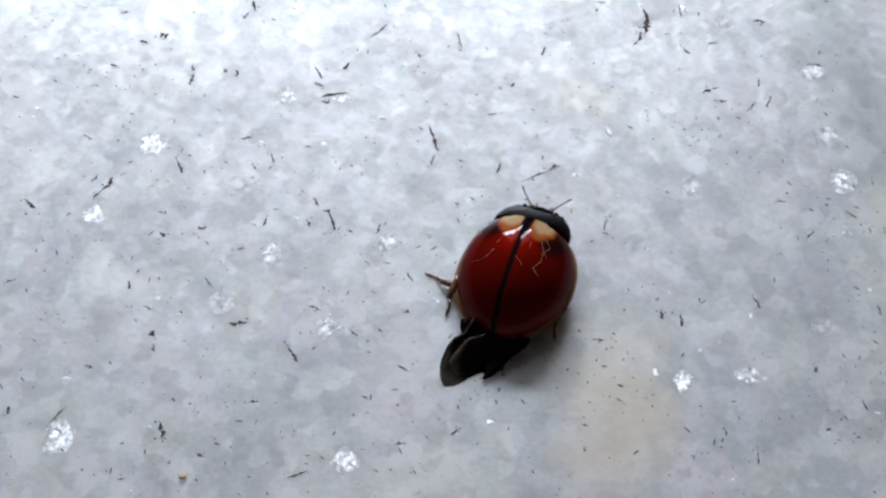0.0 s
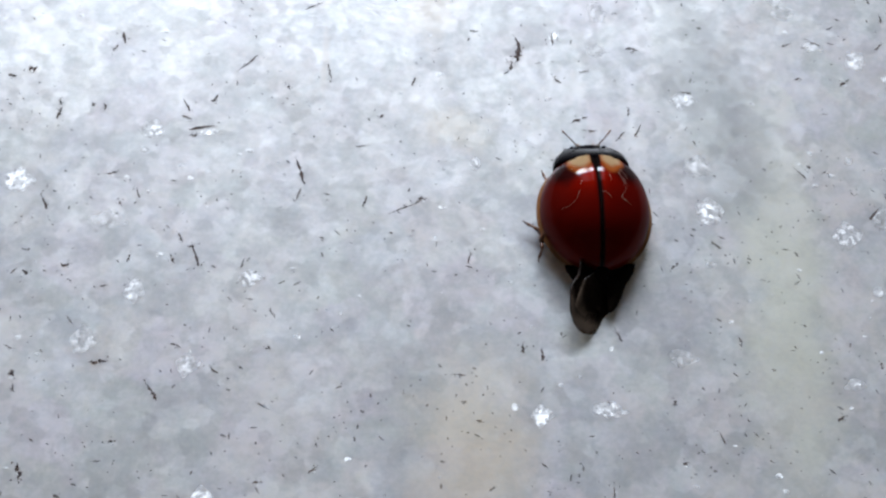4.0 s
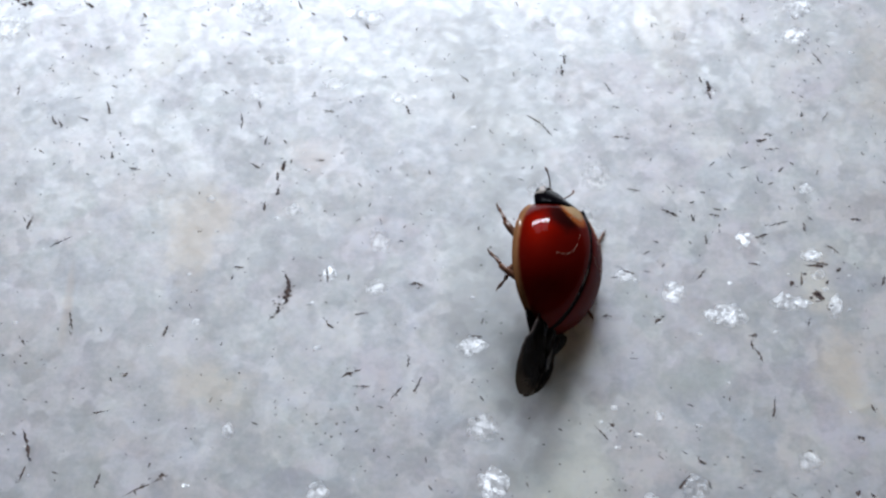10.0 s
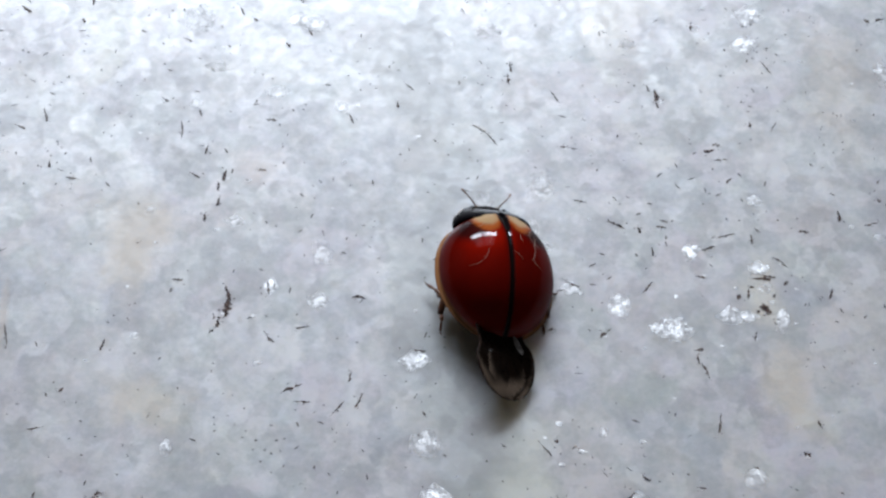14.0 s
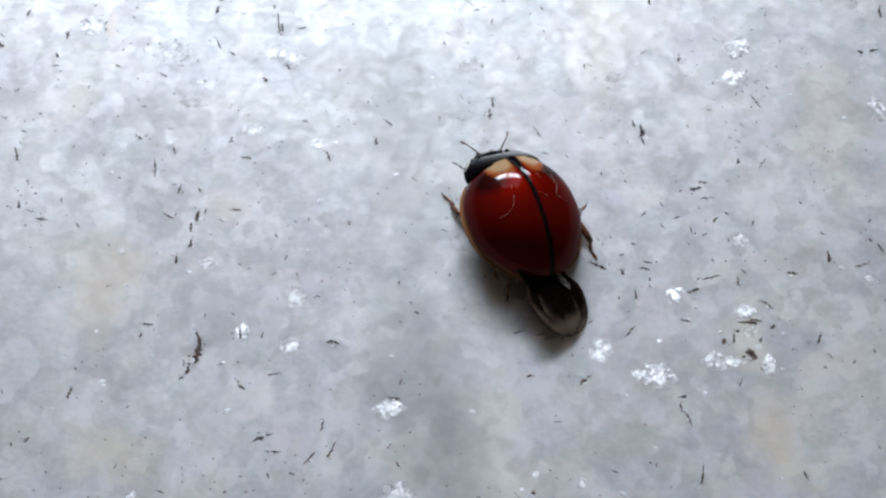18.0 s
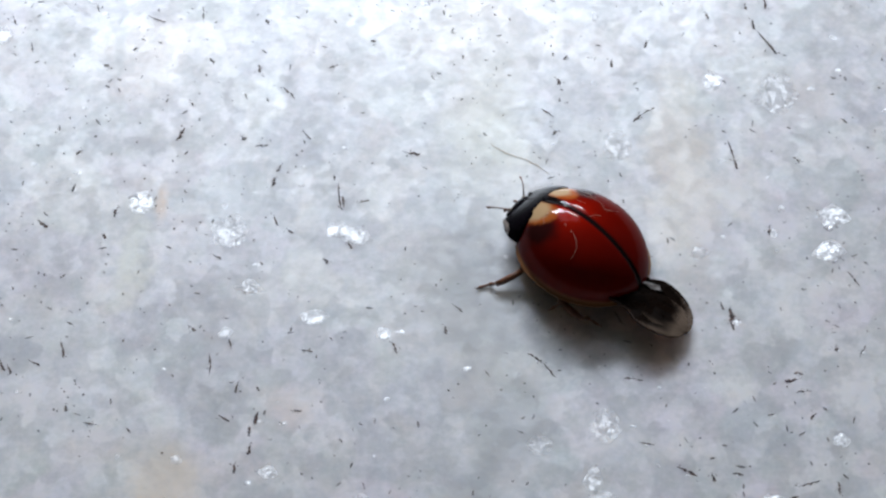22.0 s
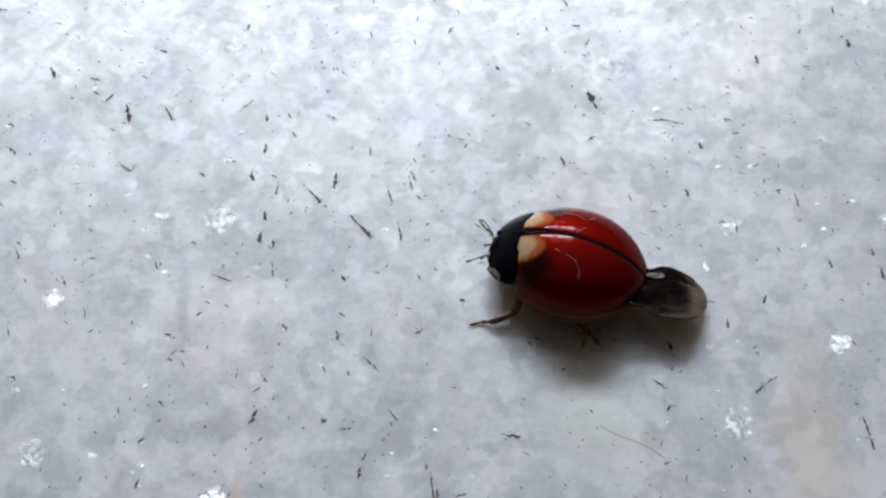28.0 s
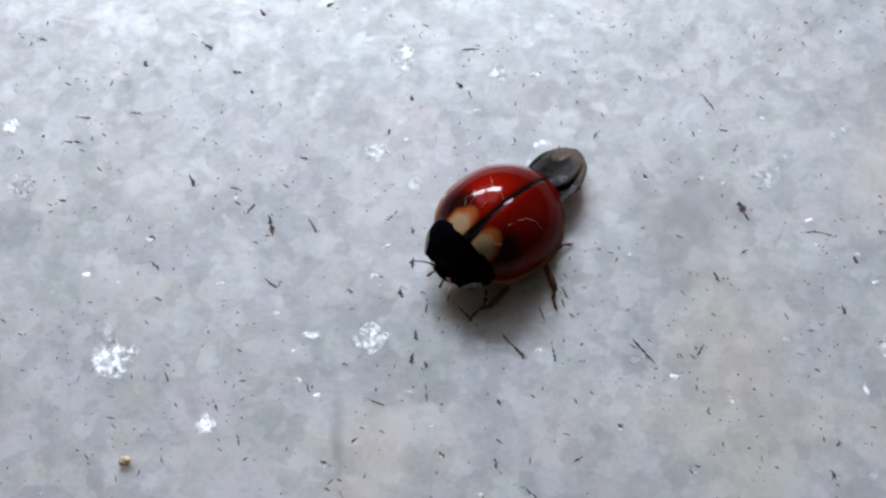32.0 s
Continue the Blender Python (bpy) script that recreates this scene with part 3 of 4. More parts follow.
def head(thing):
    skull = part("head", ball(bmesh.new(), (3.62, 0, 0.74), (0.60, 0.96, 0.48), Euler((0, radians(48), 0))), M_BLACK, thing, "small black head")
    for side in (-1, 1):
        part("eye", ball(bmesh.new(), (3.82, side * 0.80, 0.86), (0.20, 0.16, 0.18), seg=14), M_BLACK, skull)
        part("face_spot", ball(bmesh.new(), (4.04, side * 0.50, 0.80), (0.10, 0.14, 0.12), seg=12), M_PALE, skull)
        bm = bmesh.new()
        pts = [(4.08, side * 0.55, 0.82), (4.30, side * 0.78, 0.96), (4.50, side * 0.98, 1.02), (4.68, side * 1.12, 1.02), (4.80, side * 1.20, 0.98), (4.90, side * 1.24, 0.94)]
        tube(bm, pts, (0.040, 0.034, 0.028, 0.034, 0.060, 0.030))
        part("antenna", bm, M_BROWN, skull)
        bm = bmesh.new()
        tube(bm, [(4.06, side * 0.26, 0.62), (4.28, side * 0.34, 0.46), (4.42, side * 0.38, 0.30)], (0.05, 0.05, 0.075))
        part("palp", bm, M_BROWN, skull)


WING_HINGE = (-2.15, 0.50, 1.0)


WING_LONG = 3.75


def hind_wing(thing, side):
    """A folded membrane, broad as a paddle, that sticks out behind, hinged under the tip of the wing case."""
    bm = bmesh.new()
    top, bottom = [], []
    for i in range(25):
        u = math.sin(math.pi / 2 * i / 24)
        x = -WING_LONG * u
        centre = side * 0.05 * math.sin(math.pi * u) + 0.14 * u
        swell = min(1.0, max(0.0, (u - 0.20) / 0.26))
        w = 0.62 + 0.52 * swell * swell * (3 - 2 * swell)
        w *= 1.0 if u < 0.60 else max(0.03, 1 - ((u - 0.60) / 0.40) ** 2.5) ** 0.5
        row = []
        for j in range(13):
            v = j / 6 - 1
            fold = 0.08 * math.cos(v * 3.0 + side) + 0.05 * math.sin(u * 8 + v * 2.5)
            row.append((x, centre + w * v, 0.06 - 0.45 * u ** 1.5 + fold * (1 - 0.6 * u) + 0.03 * side))
        top.append(row)
        bottom.append([(p[0], p[1], p[2] - 0.01) for p in row])
    a, b = grid(bm, top), grid(bm, bottom)
    for i in range(24):
        bm.faces.new((a[i][0], a[i + 1][0], b[i + 1][0], b[i][0]))
        bm.faces.new((a[i][12], b[i][12], b[i + 1][12], a[i + 1][12]))
    for j in range(12):
        bm.faces.new((a[24][j], b[24][j], b[24][j + 1], a[24][j + 1]))
        bm.faces.new((a[0][j], a[0][j + 1], b[0][j + 1], b[0][j]))
    wing = part("hind_wing", bm, M_WING, thing, "smoky brown folded hind wing sticking out behind")
    # the thick front vein and a pale bare fold by the hinge, the glint there put into its colour
    bm = bmesh.new()
    tube(bm, [top[i][12 if side > 0 else 0] for i in range(0, 15, 2)], [0.07, 0.065, 0.06, 0.055, 0.05, 0.045, 0.04, 0.03][:len(range(0, 15, 2))], 6)
    part("vein", bm, M_BELLY, wing)
    bm = bmesh.new() if side > 0 else None
    if bm is None:
        wing.location = (WING_HINGE[0] * MM, side * WING_HINGE[1] * MM, WING_HINGE[2] * MM)
        return side, wing
    rows = []
    for i in range(6):
        u = i / 5
        rows.append([(-1.05 - 0.95 * u - 0.10 * math.sin(v * 3), -0.86 - 0.20 * u + 0.24 * v * (0.6 + 0.6 * math.sin(math.pi * u)), 0.22 - 0.20 * u + 0.06 * math.sin(v * 6 + u * 4)) for v in (-0.5, -0.25, 0.0, 0.25, 0.5)])
    grid(bm, rows)
    part("pale_fold", bm, M_MEMBRANE, wing, "pale bare fold of the wing with a painted glint")
    wing.location = (WING_HINGE[0] * MM, side * WING_HINGE[1] * MM, WING_HINGE[2] * MM)
    return side, wing


def wing_fold(thing, side):
    """The crumpled inner field of a hind wing, a dark triangle between the case's tip and the wing's end."""
    bm = bmesh.new()
    top, bottom = [], []
    for i in range(15):
        u = i / 14
        inner, outer = -0.12, 1.42 * (1 - u) ** 0.75 + 0.12 * math.sin(u * 9) * (1 - u)
        row = []
        for j in range(7):
            v = j / 6
            row.append((-2.55 * u, side * (inner + (outer - inner) * v), 0.10 - 0.35 * u - 0.25 * v * (1 - u) + 0.05 * math.sin(v * 7 + u * 5)))
        top.append(row)
        bottom.append([(p[0], p[1], p[2] - 0.03) for p in row])
    a, b = grid(bm, top), grid(bm, bottom)
    for i in range(14):
        bm.faces.new((a[i][0], a[i + 1][0], b[i + 1][0], b[i][0]))
        bm.faces.new((a[i][6], b[i][6], b[i + 1][6], a[i + 1][6]))
    for j in range(6):
        bm.faces.new((a[14][j], b[14][j], b[14][j + 1], a[14][j + 1]))
        bm.faces.new((a[0][j], a[0][j + 1], b[0][j + 1], b[0][j]))
    return side, part("wing_fold", bm, M_FOLD, thing, "crumpled dark inner field of the hind wing")


def case_point(x, y, over=0.02):
    """A point on a wing case, just above its shell."""
    w, h = half_width(x), crest(x)
    a = math.asin(min(0.99, abs(y) / w))
    return (x, y, RIM + h * math.cos(a) ** 0.92 + over)


def dust_fibre(thing, points):
    """A pale fibre of dust that clings to the shell."""
    pts = []
    for (x0, y0), (x1, y1) in zip(points, points[1:]):
        pts += [case_point(x0 + (x1 - x0) * f, y0 + (y1 - y0) * f) for f in (0.0, 0.34, 0.67)]
    pts.append(case_point(*points[-1]))
    part("dust_fibre", tube(bmesh.new(), pts, [0.0068] * len(pts), 5), M_DUST, thing, "pale fibre of dust clinging to the shell")


def leg(thing, thigh, shin):
    bm = bmesh.new()
    tube(bm, [(-0.15, 0, 0), (0.2, 0, 0.02), (thigh * 0.5, 0, 0.06), (thigh * 0.85, 0, 0.03), (thigh + 0.05, 0, 0)], (0.14, 0.23, 0.24, 0.17, 0.11), 10)
    femur = part("leg", bm, M_BROWN, thing, "short dark brown jointed leg")
    bm = bmesh.new()
    s = shin * 0.60
    tube(bm, [(0, 0, 0), (s * 0.3, 0, 0.07), (s * 0.7, 0, 0.13), (s, 0, 0.15)], (0.14, 0.165, 0.17, 0.13), 8)
    tibia = part("shin", bm, M_BROWN, femur)
    bm = bmesh.new()
    tube(bm, [(s - 0.02, 0, 0.14), (s + 0.13, 0.05, 0.05), (s + 0.30, 0.09, 0.0), (s + 0.36, 0.09, -0.01), (shin - 0.16, 0.04, 0.0), (shin, 0, 0.0)], (0.05, 0.10, 0.10, 0.05, 0.085, 0.04), 8)
    tube(bm, [(shin - 0.05, 0, 0), (shin + 0.07, 0.07, 0), (shin + 0.10, 0.12, -0.05)], (0.03, 0.022, 0.01), 5)
    tube(bm, [(shin - 0.05, 0, 0), (shin + 0.07, -0.07, 0), (shin + 0.10, -0.12, -0.05)], (0.03, 0.022, 0.01), 5)
    foot = part("foot", bm, M_BROWN, femur, "clawed foot")
    return femur, tibia, foot


THIGH, SHIN = 1.75, 2.15
HIPS = [(2.5, 0.9), (0.6, 1.2), (-1.4, 1.15)]
HOMES = [(3.3, 2.0), (0.3, 3.0), (-1.8, 2.4)]


def build_ladybird():
    thing = tagged(new("ladybird"), "red ladybird with black head walking on marble, wings sticking out", "ladybird")
    left, right = elytron(thing, 1), elytron(thing, -1)
    for case, points in ((right, [(1.75, -1.15), (1.35, -1.45), (0.95, -1.25), (0.55, -1.30), (0.1, -1.05), (-0.15, -1.35)]), (right, [(1.5, -1.05), (1.1, -1.2), (0.8, -1.5)]),
                         (right, [(0.35, -0.12), (0.25, -0.35), (0.0, -0.55)]), (right, [(1.35, -0.55), (0.95, -0.62)]), (right, [(0.0, -1.15), (-0.25, -1.5)]),
                         (left, [(1.95, 0.75), (2.0, 1.0), (1.75, 1.3)]), (left, [(1.05, 0.85), (0.8, 0.95)]), (left, [(0.5, 1.0), (0.1, 1.15), (-0.2, 1.5), (-0.25, 1.9)])):
        dust_fibre(case, points)
    pronotum(thing)
    head(thing)
    part("belly", ball(bmesh.new(), (-0.1, 0, 0.86), (2.75, 2.25, 0.42), seg=28), M_BELLY, thing)
    part("breast", ball(bmesh.new(), (2.6, 0, 1.05), (1.2, 1.25, 0.5), seg=20), M_BELLY, thing)
    wings = [hind_wing(thing, s) for s in (1, -1)]
    folds = [wing_fold(thing, s) for s in (1, -1)]
    legs = []
    for s in (1, -1):
        for k in range(3):
            legs.append((k, s, leg(thing, THIGH, SHIN)))
    return thing, wings, folds, legs


# ---- the stone, from south to north ----
floor = build_room()
pits(floor, [
    (-16.72, -26.80, 0.98, 25, 0.08),
    (-21.12, -26.08, 0.37, 151, 0.11),
    (-12.12, -25.15, 0.51, 8, 0.08),
    (4.31, -25.15, 0.75, 86, 0.06),
    (-27.69, -25.07, 0.52, 150, 0.06),
    (-23.01, -24.92, 0.87, 101, 0.15),
    (-27.82, -24.43, 1.24, 54, 0.06),
    (-9.60, -24.43, 0.61, 44, 0.08),
    (-30.10, -24.23, 0.48, 83, 0.12),
    (7.72, -23.63, 0.28, 39, 0.14),
    (-18.92, -23.31, 0.42, 9, 0.09),
    (9.54, -22.26, 0.68, 113, 0.06),
    (-26.69, -21.78, 0.42, 154, 0.08),
    (-12.12, -21.27, 0.67, 149, 0.06),
    (15.37, -21.05, 0.57, 35, 0.12),
    (-17.32, -20.67, 1.08, 118, 0.11),
    (7.37, -20.51, 0.29, 53, 0.12),
    (-23.92, -19.99, 0.41, 175, 0.26),
    (-14.53, -19.46, 0.56, 142, 0.06),
])
pits(floor, [
    (-2.90, -19.36, 0.67, 178, 0.06),
    (-20.00, -19.23, 0.88, 4, 0.14),
    (-24.26, -18.59, 0.51, 153, 0.06),
    (-16.43, -18.28, 0.67, 162, 0.06),
    (17.59, -18.20, 0.44, 84, 0.08),
    (-12.13, -18.18, 0.27, 55, 0.12),
    (1.09, -18.10, 0.76, 93, 0.09),
    (0.19, -17.80, 0.59, 92, 0.14),
    (-30.90, -17.43, 0.55, 24, 0.06),
    (-25.31, -17.36, 0.51, 96, 0.08),
    (10.74, -17.17, 0.65, 103, 0.06),
    (-21.54, -17.08, 0.60, 127, 0.06),
    (4.81, -16.91, 0.85, 115, 0.08),
    (-24.03, -14.50, 0.38, 135, 0.12),
    (-22.00, -14.01, 0.38, 25, 0.11),
    (-13.59, -13.61, 0.65, 81, 0.06),
    (-19.06, -13.50, 0.52, 69, 0.08),
    (-16.98, -13.49, 0.57, 116, 0.09),
    (-15.91, -13.18, 1.42, 109, 0.08),
])
pits(floor, [
    (-30.56, -13.03, 0.77, 142, 0.12),
    (7.79, -13.01, 0.64, 46, 0.09),
    (-2.39, -12.81, 0.82, 79, 0.06),
    (-16.09, -12.71, 0.27, 146, 0.15),
    (-27.40, -12.33, 0.71, 56, 0.08),
    (-16.71, -12.23, 0.57, 116, 0.08),
    (9.93, -11.69, 0.66, 141, 0.06),
    (-27.05, -11.66, 0.97, 67, 0.14),
    (-27.68, -11.40, 0.61, 62, 0.06),
    (6.49, -11.09, 0.53, 3, 0.06),
    (-23.51, -10.46, 0.88, 109, 0.11),
    (-19.86, -10.32, 0.59, 116, 0.06),
    (26.55, -10.13, 0.42, 125, 0.09),
    (25.84, -9.99, 0.32, 129, 0.18),
    (-7.67, -9.76, 0.71, 72, 0.09),
    (-18.98, -9.74, 0.70, 112, 0.06),
    (-4.80, -9.57, 0.36, 16, 0.11),
    (-11.04, -9.52, 0.84, 72, 0.06),
    (18.26, -9.52, 0.91, 51, 0.12),
])
pits(floor, [
    (-28.22, -8.98, 0.51, 150, 0.06),
    (21.44, -8.97, 0.43, 174, 0.08),
    (-20.38, -8.61, 0.59, 11, 0.08),
    (19.03, -8.49, 0.52, 138, 0.11),
    (-11.02, -8.09, 1.55, 106, 0.14),
    (26.28, -7.33, 0.39, 142, 0.14),
    (14.69, -7.22, 0.79, 126, 0.06),
    (15.12, -6.79, 0.26, 150, 0.14),
    (-7.92, -6.49, 0.60, 7, 0.06),
    (-16.51, -6.10, 0.40, 12, 0.09),
    (27.03, -5.86, 0.49, 108, 0.08),
    (22.51, -5.81, 1.09, 79, 0.06),
    (-16.08, -5.69, 1.39, 14, 0.11),
    (5.42, -5.33, 0.95, 50, 0.06),
    (-16.94, -5.12, 0.58, 154, 0.08),
    (-23.45, -5.03, 0.73, 74, 0.12),
    (3.82, -5.02, 0.79, 179, 0.06),
    (6.37, -4.86, 0.93, 65, 0.06),
    (-21.25, -4.63, 0.53, 102, 0.09),
])
pits(floor, [
    (-6.99, -4.55, 0.34, 39, 0.09),
    (-21.77, -4.46, 0.27, 133, 0.12),
    (-27.53, -4.45, 0.36, 162, 0.12),
    (3.31, -4.35, 1.00, 25, 0.11),
    (-23.42, -4.31, 0.51, 101, 0.08),
    (-17.03, -4.27, 0.96, 117, 0.06),
    (-15.57, -3.79, 0.58, 56, 0.11),
    (5.91, -3.76, 0.60, 77, 0.06),
    (22.03, -3.23, 0.93, 115, 0.06),
    (-11.78, -2.95, 0.34, 109, 0.09),
    (-26.14, -2.86, 0.42, 166, 0.15),
    (21.80, -2.57, 0.64, 93, 0.06),
    (-25.14, -2.37, 0.44, 138, 0.22),
    (9.01, -2.36, 0.63, 175, 0.06),
    (-5.34, -2.24, 0.57, 72, 0.11),
    (21.89, -2.11, 0.34, 167, 0.12),
    (-9.76, -1.88, 1.24, 101, 0.06),
    (2.21, -1.80, 0.61, 132, 0.08),
    (-0.41, -1.45, 0.59, 48, 0.06),
])
pits(floor, [
    (24.53, -1.43, 0.51, 75, 0.06),
    (-14.02, -1.41, 1.52, 49, 0.06),
    (17.57, -1.37, 0.73, 44, 0.11),
    (3.71, -1.26, 0.59, 13, 0.06),
    (15.14, -1.25, 0.41, 8, 0.08),
    (-0.17, -1.03, 0.55, 80, 0.15),
    (-27.36, -0.91, 0.51, 28, 0.06),
    (-21.00, -0.84, 0.56, 58, 0.09),
    (0.05, -0.33, 1.07, 74, 0.25),
    (-20.57, -0.15, 0.88, 103, 0.12),
    (25.13, 0.00, 0.28, 149, 0.22),
    (6.24, 0.27, 0.69, 177, 0.11),
    (0.13, 0.52, 0.85, 104, 0.12),
    (1.97, 0.80, 0.87, 96, 0.06),
    (24.43, 0.85, 0.63, 79, 0.09),
    (28.21, 0.90, 0.64, 75, 0.09),
    (14.65, 0.98, 0.52, 13, 0.06),
    (19.66, 1.14, 0.81, 54, 0.06),
    (-2.23, 1.16, 0.43, 174, 0.08),
])
pits(floor, [
    (16.10, 1.28, 0.87, 153, 0.06),
    (22.21, 1.64, 0.51, 173, 0.06),
    (25.32, 1.80, 0.86, 168, 0.08),
    (-10.76, 2.45, 1.09, 32, 0.06),
    (26.02, 2.54, 0.85, 142, 0.06),
    (20.02, 3.05, 0.56, 91, 0.06),
    (22.76, 3.26, 0.62, 20, 0.09),
    (-12.30, 3.52, 0.77, 74, 0.12),
    (24.82, 3.75, 0.59, 93, 0.09),
    (23.51, 3.98, 1.14, 15, 0.06),
    (27.31, 4.23, 0.49, 171, 0.12),
    (19.47, 4.27, 0.48, 108, 0.11),
    (20.50, 4.39, 0.46, 167, 0.08),
    (18.35, 4.45, 0.94, 156, 0.09),
    (-1.15, 4.65, 0.60, 89, 0.11),
    (30.66, 4.74, 0.74, 14, 0.06),
    (29.12, 5.20, 0.69, 90, 0.11),
    (-0.52, 5.46, 0.52, 68, 0.12),
    (31.61, 5.61, 0.64, 118, 0.09),
])
pits(floor, [
    (16.67, 5.79, 0.62, 169, 0.06),
    (31.19, 6.11, 0.31, 121, 0.11),
    (-0.65, 6.37, 0.49, 88, 0.12),
    (-7.62, 6.69, 0.67, 170, 0.06),
    (-0.32, 6.97, 0.68, 86, 0.14),
    (-1.78, 6.97, 0.59, 148, 0.08),
    (24.02, 7.10, 0.40, 48, 0.11),
    (1.36, 7.32, 0.53, 178, 0.06),
    (-8.74, 7.42, 0.32, 77, 0.12),
    (32.64, 8.07, 0.45, 158, 0.08),
    (23.68, 8.30, 0.67, 8, 0.06),
    (-1.30, 8.47, 0.56, 79, 0.09),
    (23.20, 8.84, 0.59, 12, 0.12),
    (16.09, 8.92, 0.55, 1, 0.06),
    (23.57, 9.18, 0.47, 174, 0.11),
    (-11.51, 9.31, 0.45, 106, 0.08),
    (12.51, 9.33, 0.80, 125, 0.06),
    (-11.90, 9.55, 0.67, 118, 0.11),
    (-2.64, 9.57, 1.15, 96, 0.06),
])
pits(floor, [
    (-10.39, 9.63, 0.50, 147, 0.08),
    (11.97, 9.90, 0.90, 145, 0.08),
    (1.70, 10.26, 0.57, 173, 0.06),
    (26.49, 10.30, 0.60, 57, 0.06),
    (-9.30, 10.36, 0.96, 105, 0.06),
    (25.33, 10.40, 0.37, 96, 0.12),
    (5.62, 10.43, 0.59, 109, 0.08),
    (-1.73, 10.60, 0.58, 105, 0.06),
    (7.94, 11.30, 0.45, 96, 0.08),
    (-13.88, 11.31, 0.69, 86, 0.06),
    (-3.52, 11.36, 0.47, 147, 0.08),
    (20.78, 11.58, 0.56, 105, 0.09),
    (15.73, 11.91, 0.77, 119, 0.06),
    (20.74, 12.14, 0.74, 93, 0.15),
    (8.48, 12.42, 0.57, 132, 0.06),
    (20.41, 12.54, 0.45, 112, 0.08),
    (13.41, 12.94, 0.68, 96, 0.12),
    (13.54, 13.75, 0.76, 97, 0.09),
    (26.42, 13.98, 0.83, 120, 0.06),
])
pits(floor, [
    (2.34, 14.86, 0.38, 124, 0.09),
    (-2.67, 15.10, 0.51, 145, 0.06),
    (3.44, 15.71, 0.51, 119, 0.08),
    (33.34, 15.99, 0.42, 96, 0.09),
    (-8.06, 16.11, 0.34, 128, 0.09),
    (0.62, 16.46, 0.42, 143, 0.09),
    (22.84, 16.49, 0.60, 85, 0.09),
    (-14.14, 16.80, 0.71, 176, 0.22),
    (-10.98, 16.87, 0.70, 142, 0.15),
    (31.95, 16.92, 0.33, 170, 0.12),
    (-0.05, 17.02, 0.69, 112, 0.06),
    (-14.55, 17.12, 0.73, 180, 0.20),
    (32.67, 17.12, 0.49, 17, 0.14),
    (-15.35, 17.30, 0.56, 163, 0.14),
    (-7.55, 17.52, 0.67, 78, 0.09),
    (3.02, 18.01, 0.70, 94, 0.08),
    (4.01, 18.07, 0.60, 11, 0.06),
    (2.86, 18.45, 1.52, 98, 0.06),
    (-9.70, 18.81, 0.45, 73, 0.11),
])
pits(floor, [
    (-0.36, 19.13, 0.54, 89, 0.11),
    (33.30, 19.68, 0.91, 86, 0.09),
    (-0.02, 19.87, 0.46, 53, 0.08),
    (21.52, 20.20, 0.80, 102, 0.09),
    (24.47, 20.35, 0.43, 138, 0.11),
    (6.21, 20.73, 0.83, 170, 0.12),
    (-9.67, 20.77, 0.36, 46, 0.09),
    (21.35, 20.96, 0.93, 103, 0.08),
    (-0.94, 21.15, 0.66, 4, 0.06),
    (-1.84, 21.65, 0.31, 150, 0.14),
    (1.15, 21.78, 0.67, 128, 0.06),
    (-4.90, 21.81, 0.83, 64, 0.12),
    (13.13, 21.88, 0.46, 40, 0.09),
    (-16.67, 22.56, 0.45, 139, 0.08),
    (34.84, 22.58, 0.78, 25, 0.11),
    (17.10, 22.77, 0.78, 44, 0.09),
    (12.74, 23.02, 0.80, 140, 0.06),
    (17.60, 23.15, 0.64, 27, 0.06),
    (-4.50, 23.60, 0.53, 126, 0.06),
])
pits(floor, [
    (-15.60, 23.77, 0.34, 140, 0.09),
    (0.18, 24.21, 0.92, 132, 0.06),
    (13.35, 24.78, 0.47, 104, 0.11),
    (-1.32, 25.61, 0.55, 101, 0.12),
    (2.29, 25.77, 0.52, 30, 0.06),
    (-8.90, 25.78, 0.34, 151, 0.11),
    (15.91, 25.93, 0.50, 87, 0.11),
    (-3.71, 26.10, 0.43, 121, 0.09),
    (13.70, 26.30, 0.41, 55, 0.09),
    (-7.53, 26.85, 0.35, 39, 0.11),
    (-12.72, 26.97, 0.56, 101, 0.06),
    (17.56, 27.07, 0.52, 77, 0.08),
    (23.55, 27.16, 1.71, 121, 0.08),
    (4.18, 27.23, 0.28, 154, 0.12),
    (23.00, 28.26, 0.67, 99, 0.09),
    (-1.10, 28.50, 0.38, 118, 0.11),
    (-13.79, 28.61, 0.75, 113, 0.06),
    (-6.68, 28.66, 1.01, 157, 0.06),
    (20.73, 28.77, 0.47, 99, 0.08),
])
pits(floor, [
    (-4.35, 28.99, 0.90, 95, 0.06),
    (22.68, 29.32, 0.41, 100, 0.08),
    (-9.65, 29.38, 0.51, 110, 0.06),
    (23.64, 29.58, 0.74, 91, 0.08),
    (-16.05, 30.08, 0.59, 106, 0.06),
    (-4.47, 30.32, 0.46, 93, 0.09),
    (-4.96, 30.70, 0.59, 89, 0.14),
    (5.45, 30.71, 1.75, 126, 0.09),
    (1.42, 30.82, 0.86, 94, 0.08),
    (16.69, 30.83, 0.86, 93, 0.06),
    (7.93, 30.84, 0.70, 63, 0.06),
    (-0.16, 30.89, 0.75, 133, 0.06),
    (16.15, 31.05, 0.55, 10, 0.06),
    (-0.49, 31.24, 1.82, 128, 0.06),
    (-0.75, 31.63, 0.55, 120, 0.08),
    (-4.79, 31.86, 0.55, 103, 0.12),
    (19.56, 32.22, 0.92, 95, 0.06),
    (0.91, 32.71, 0.84, 106, 0.06),
    (14.59, 32.71, 0.55, 104, 0.12),
])
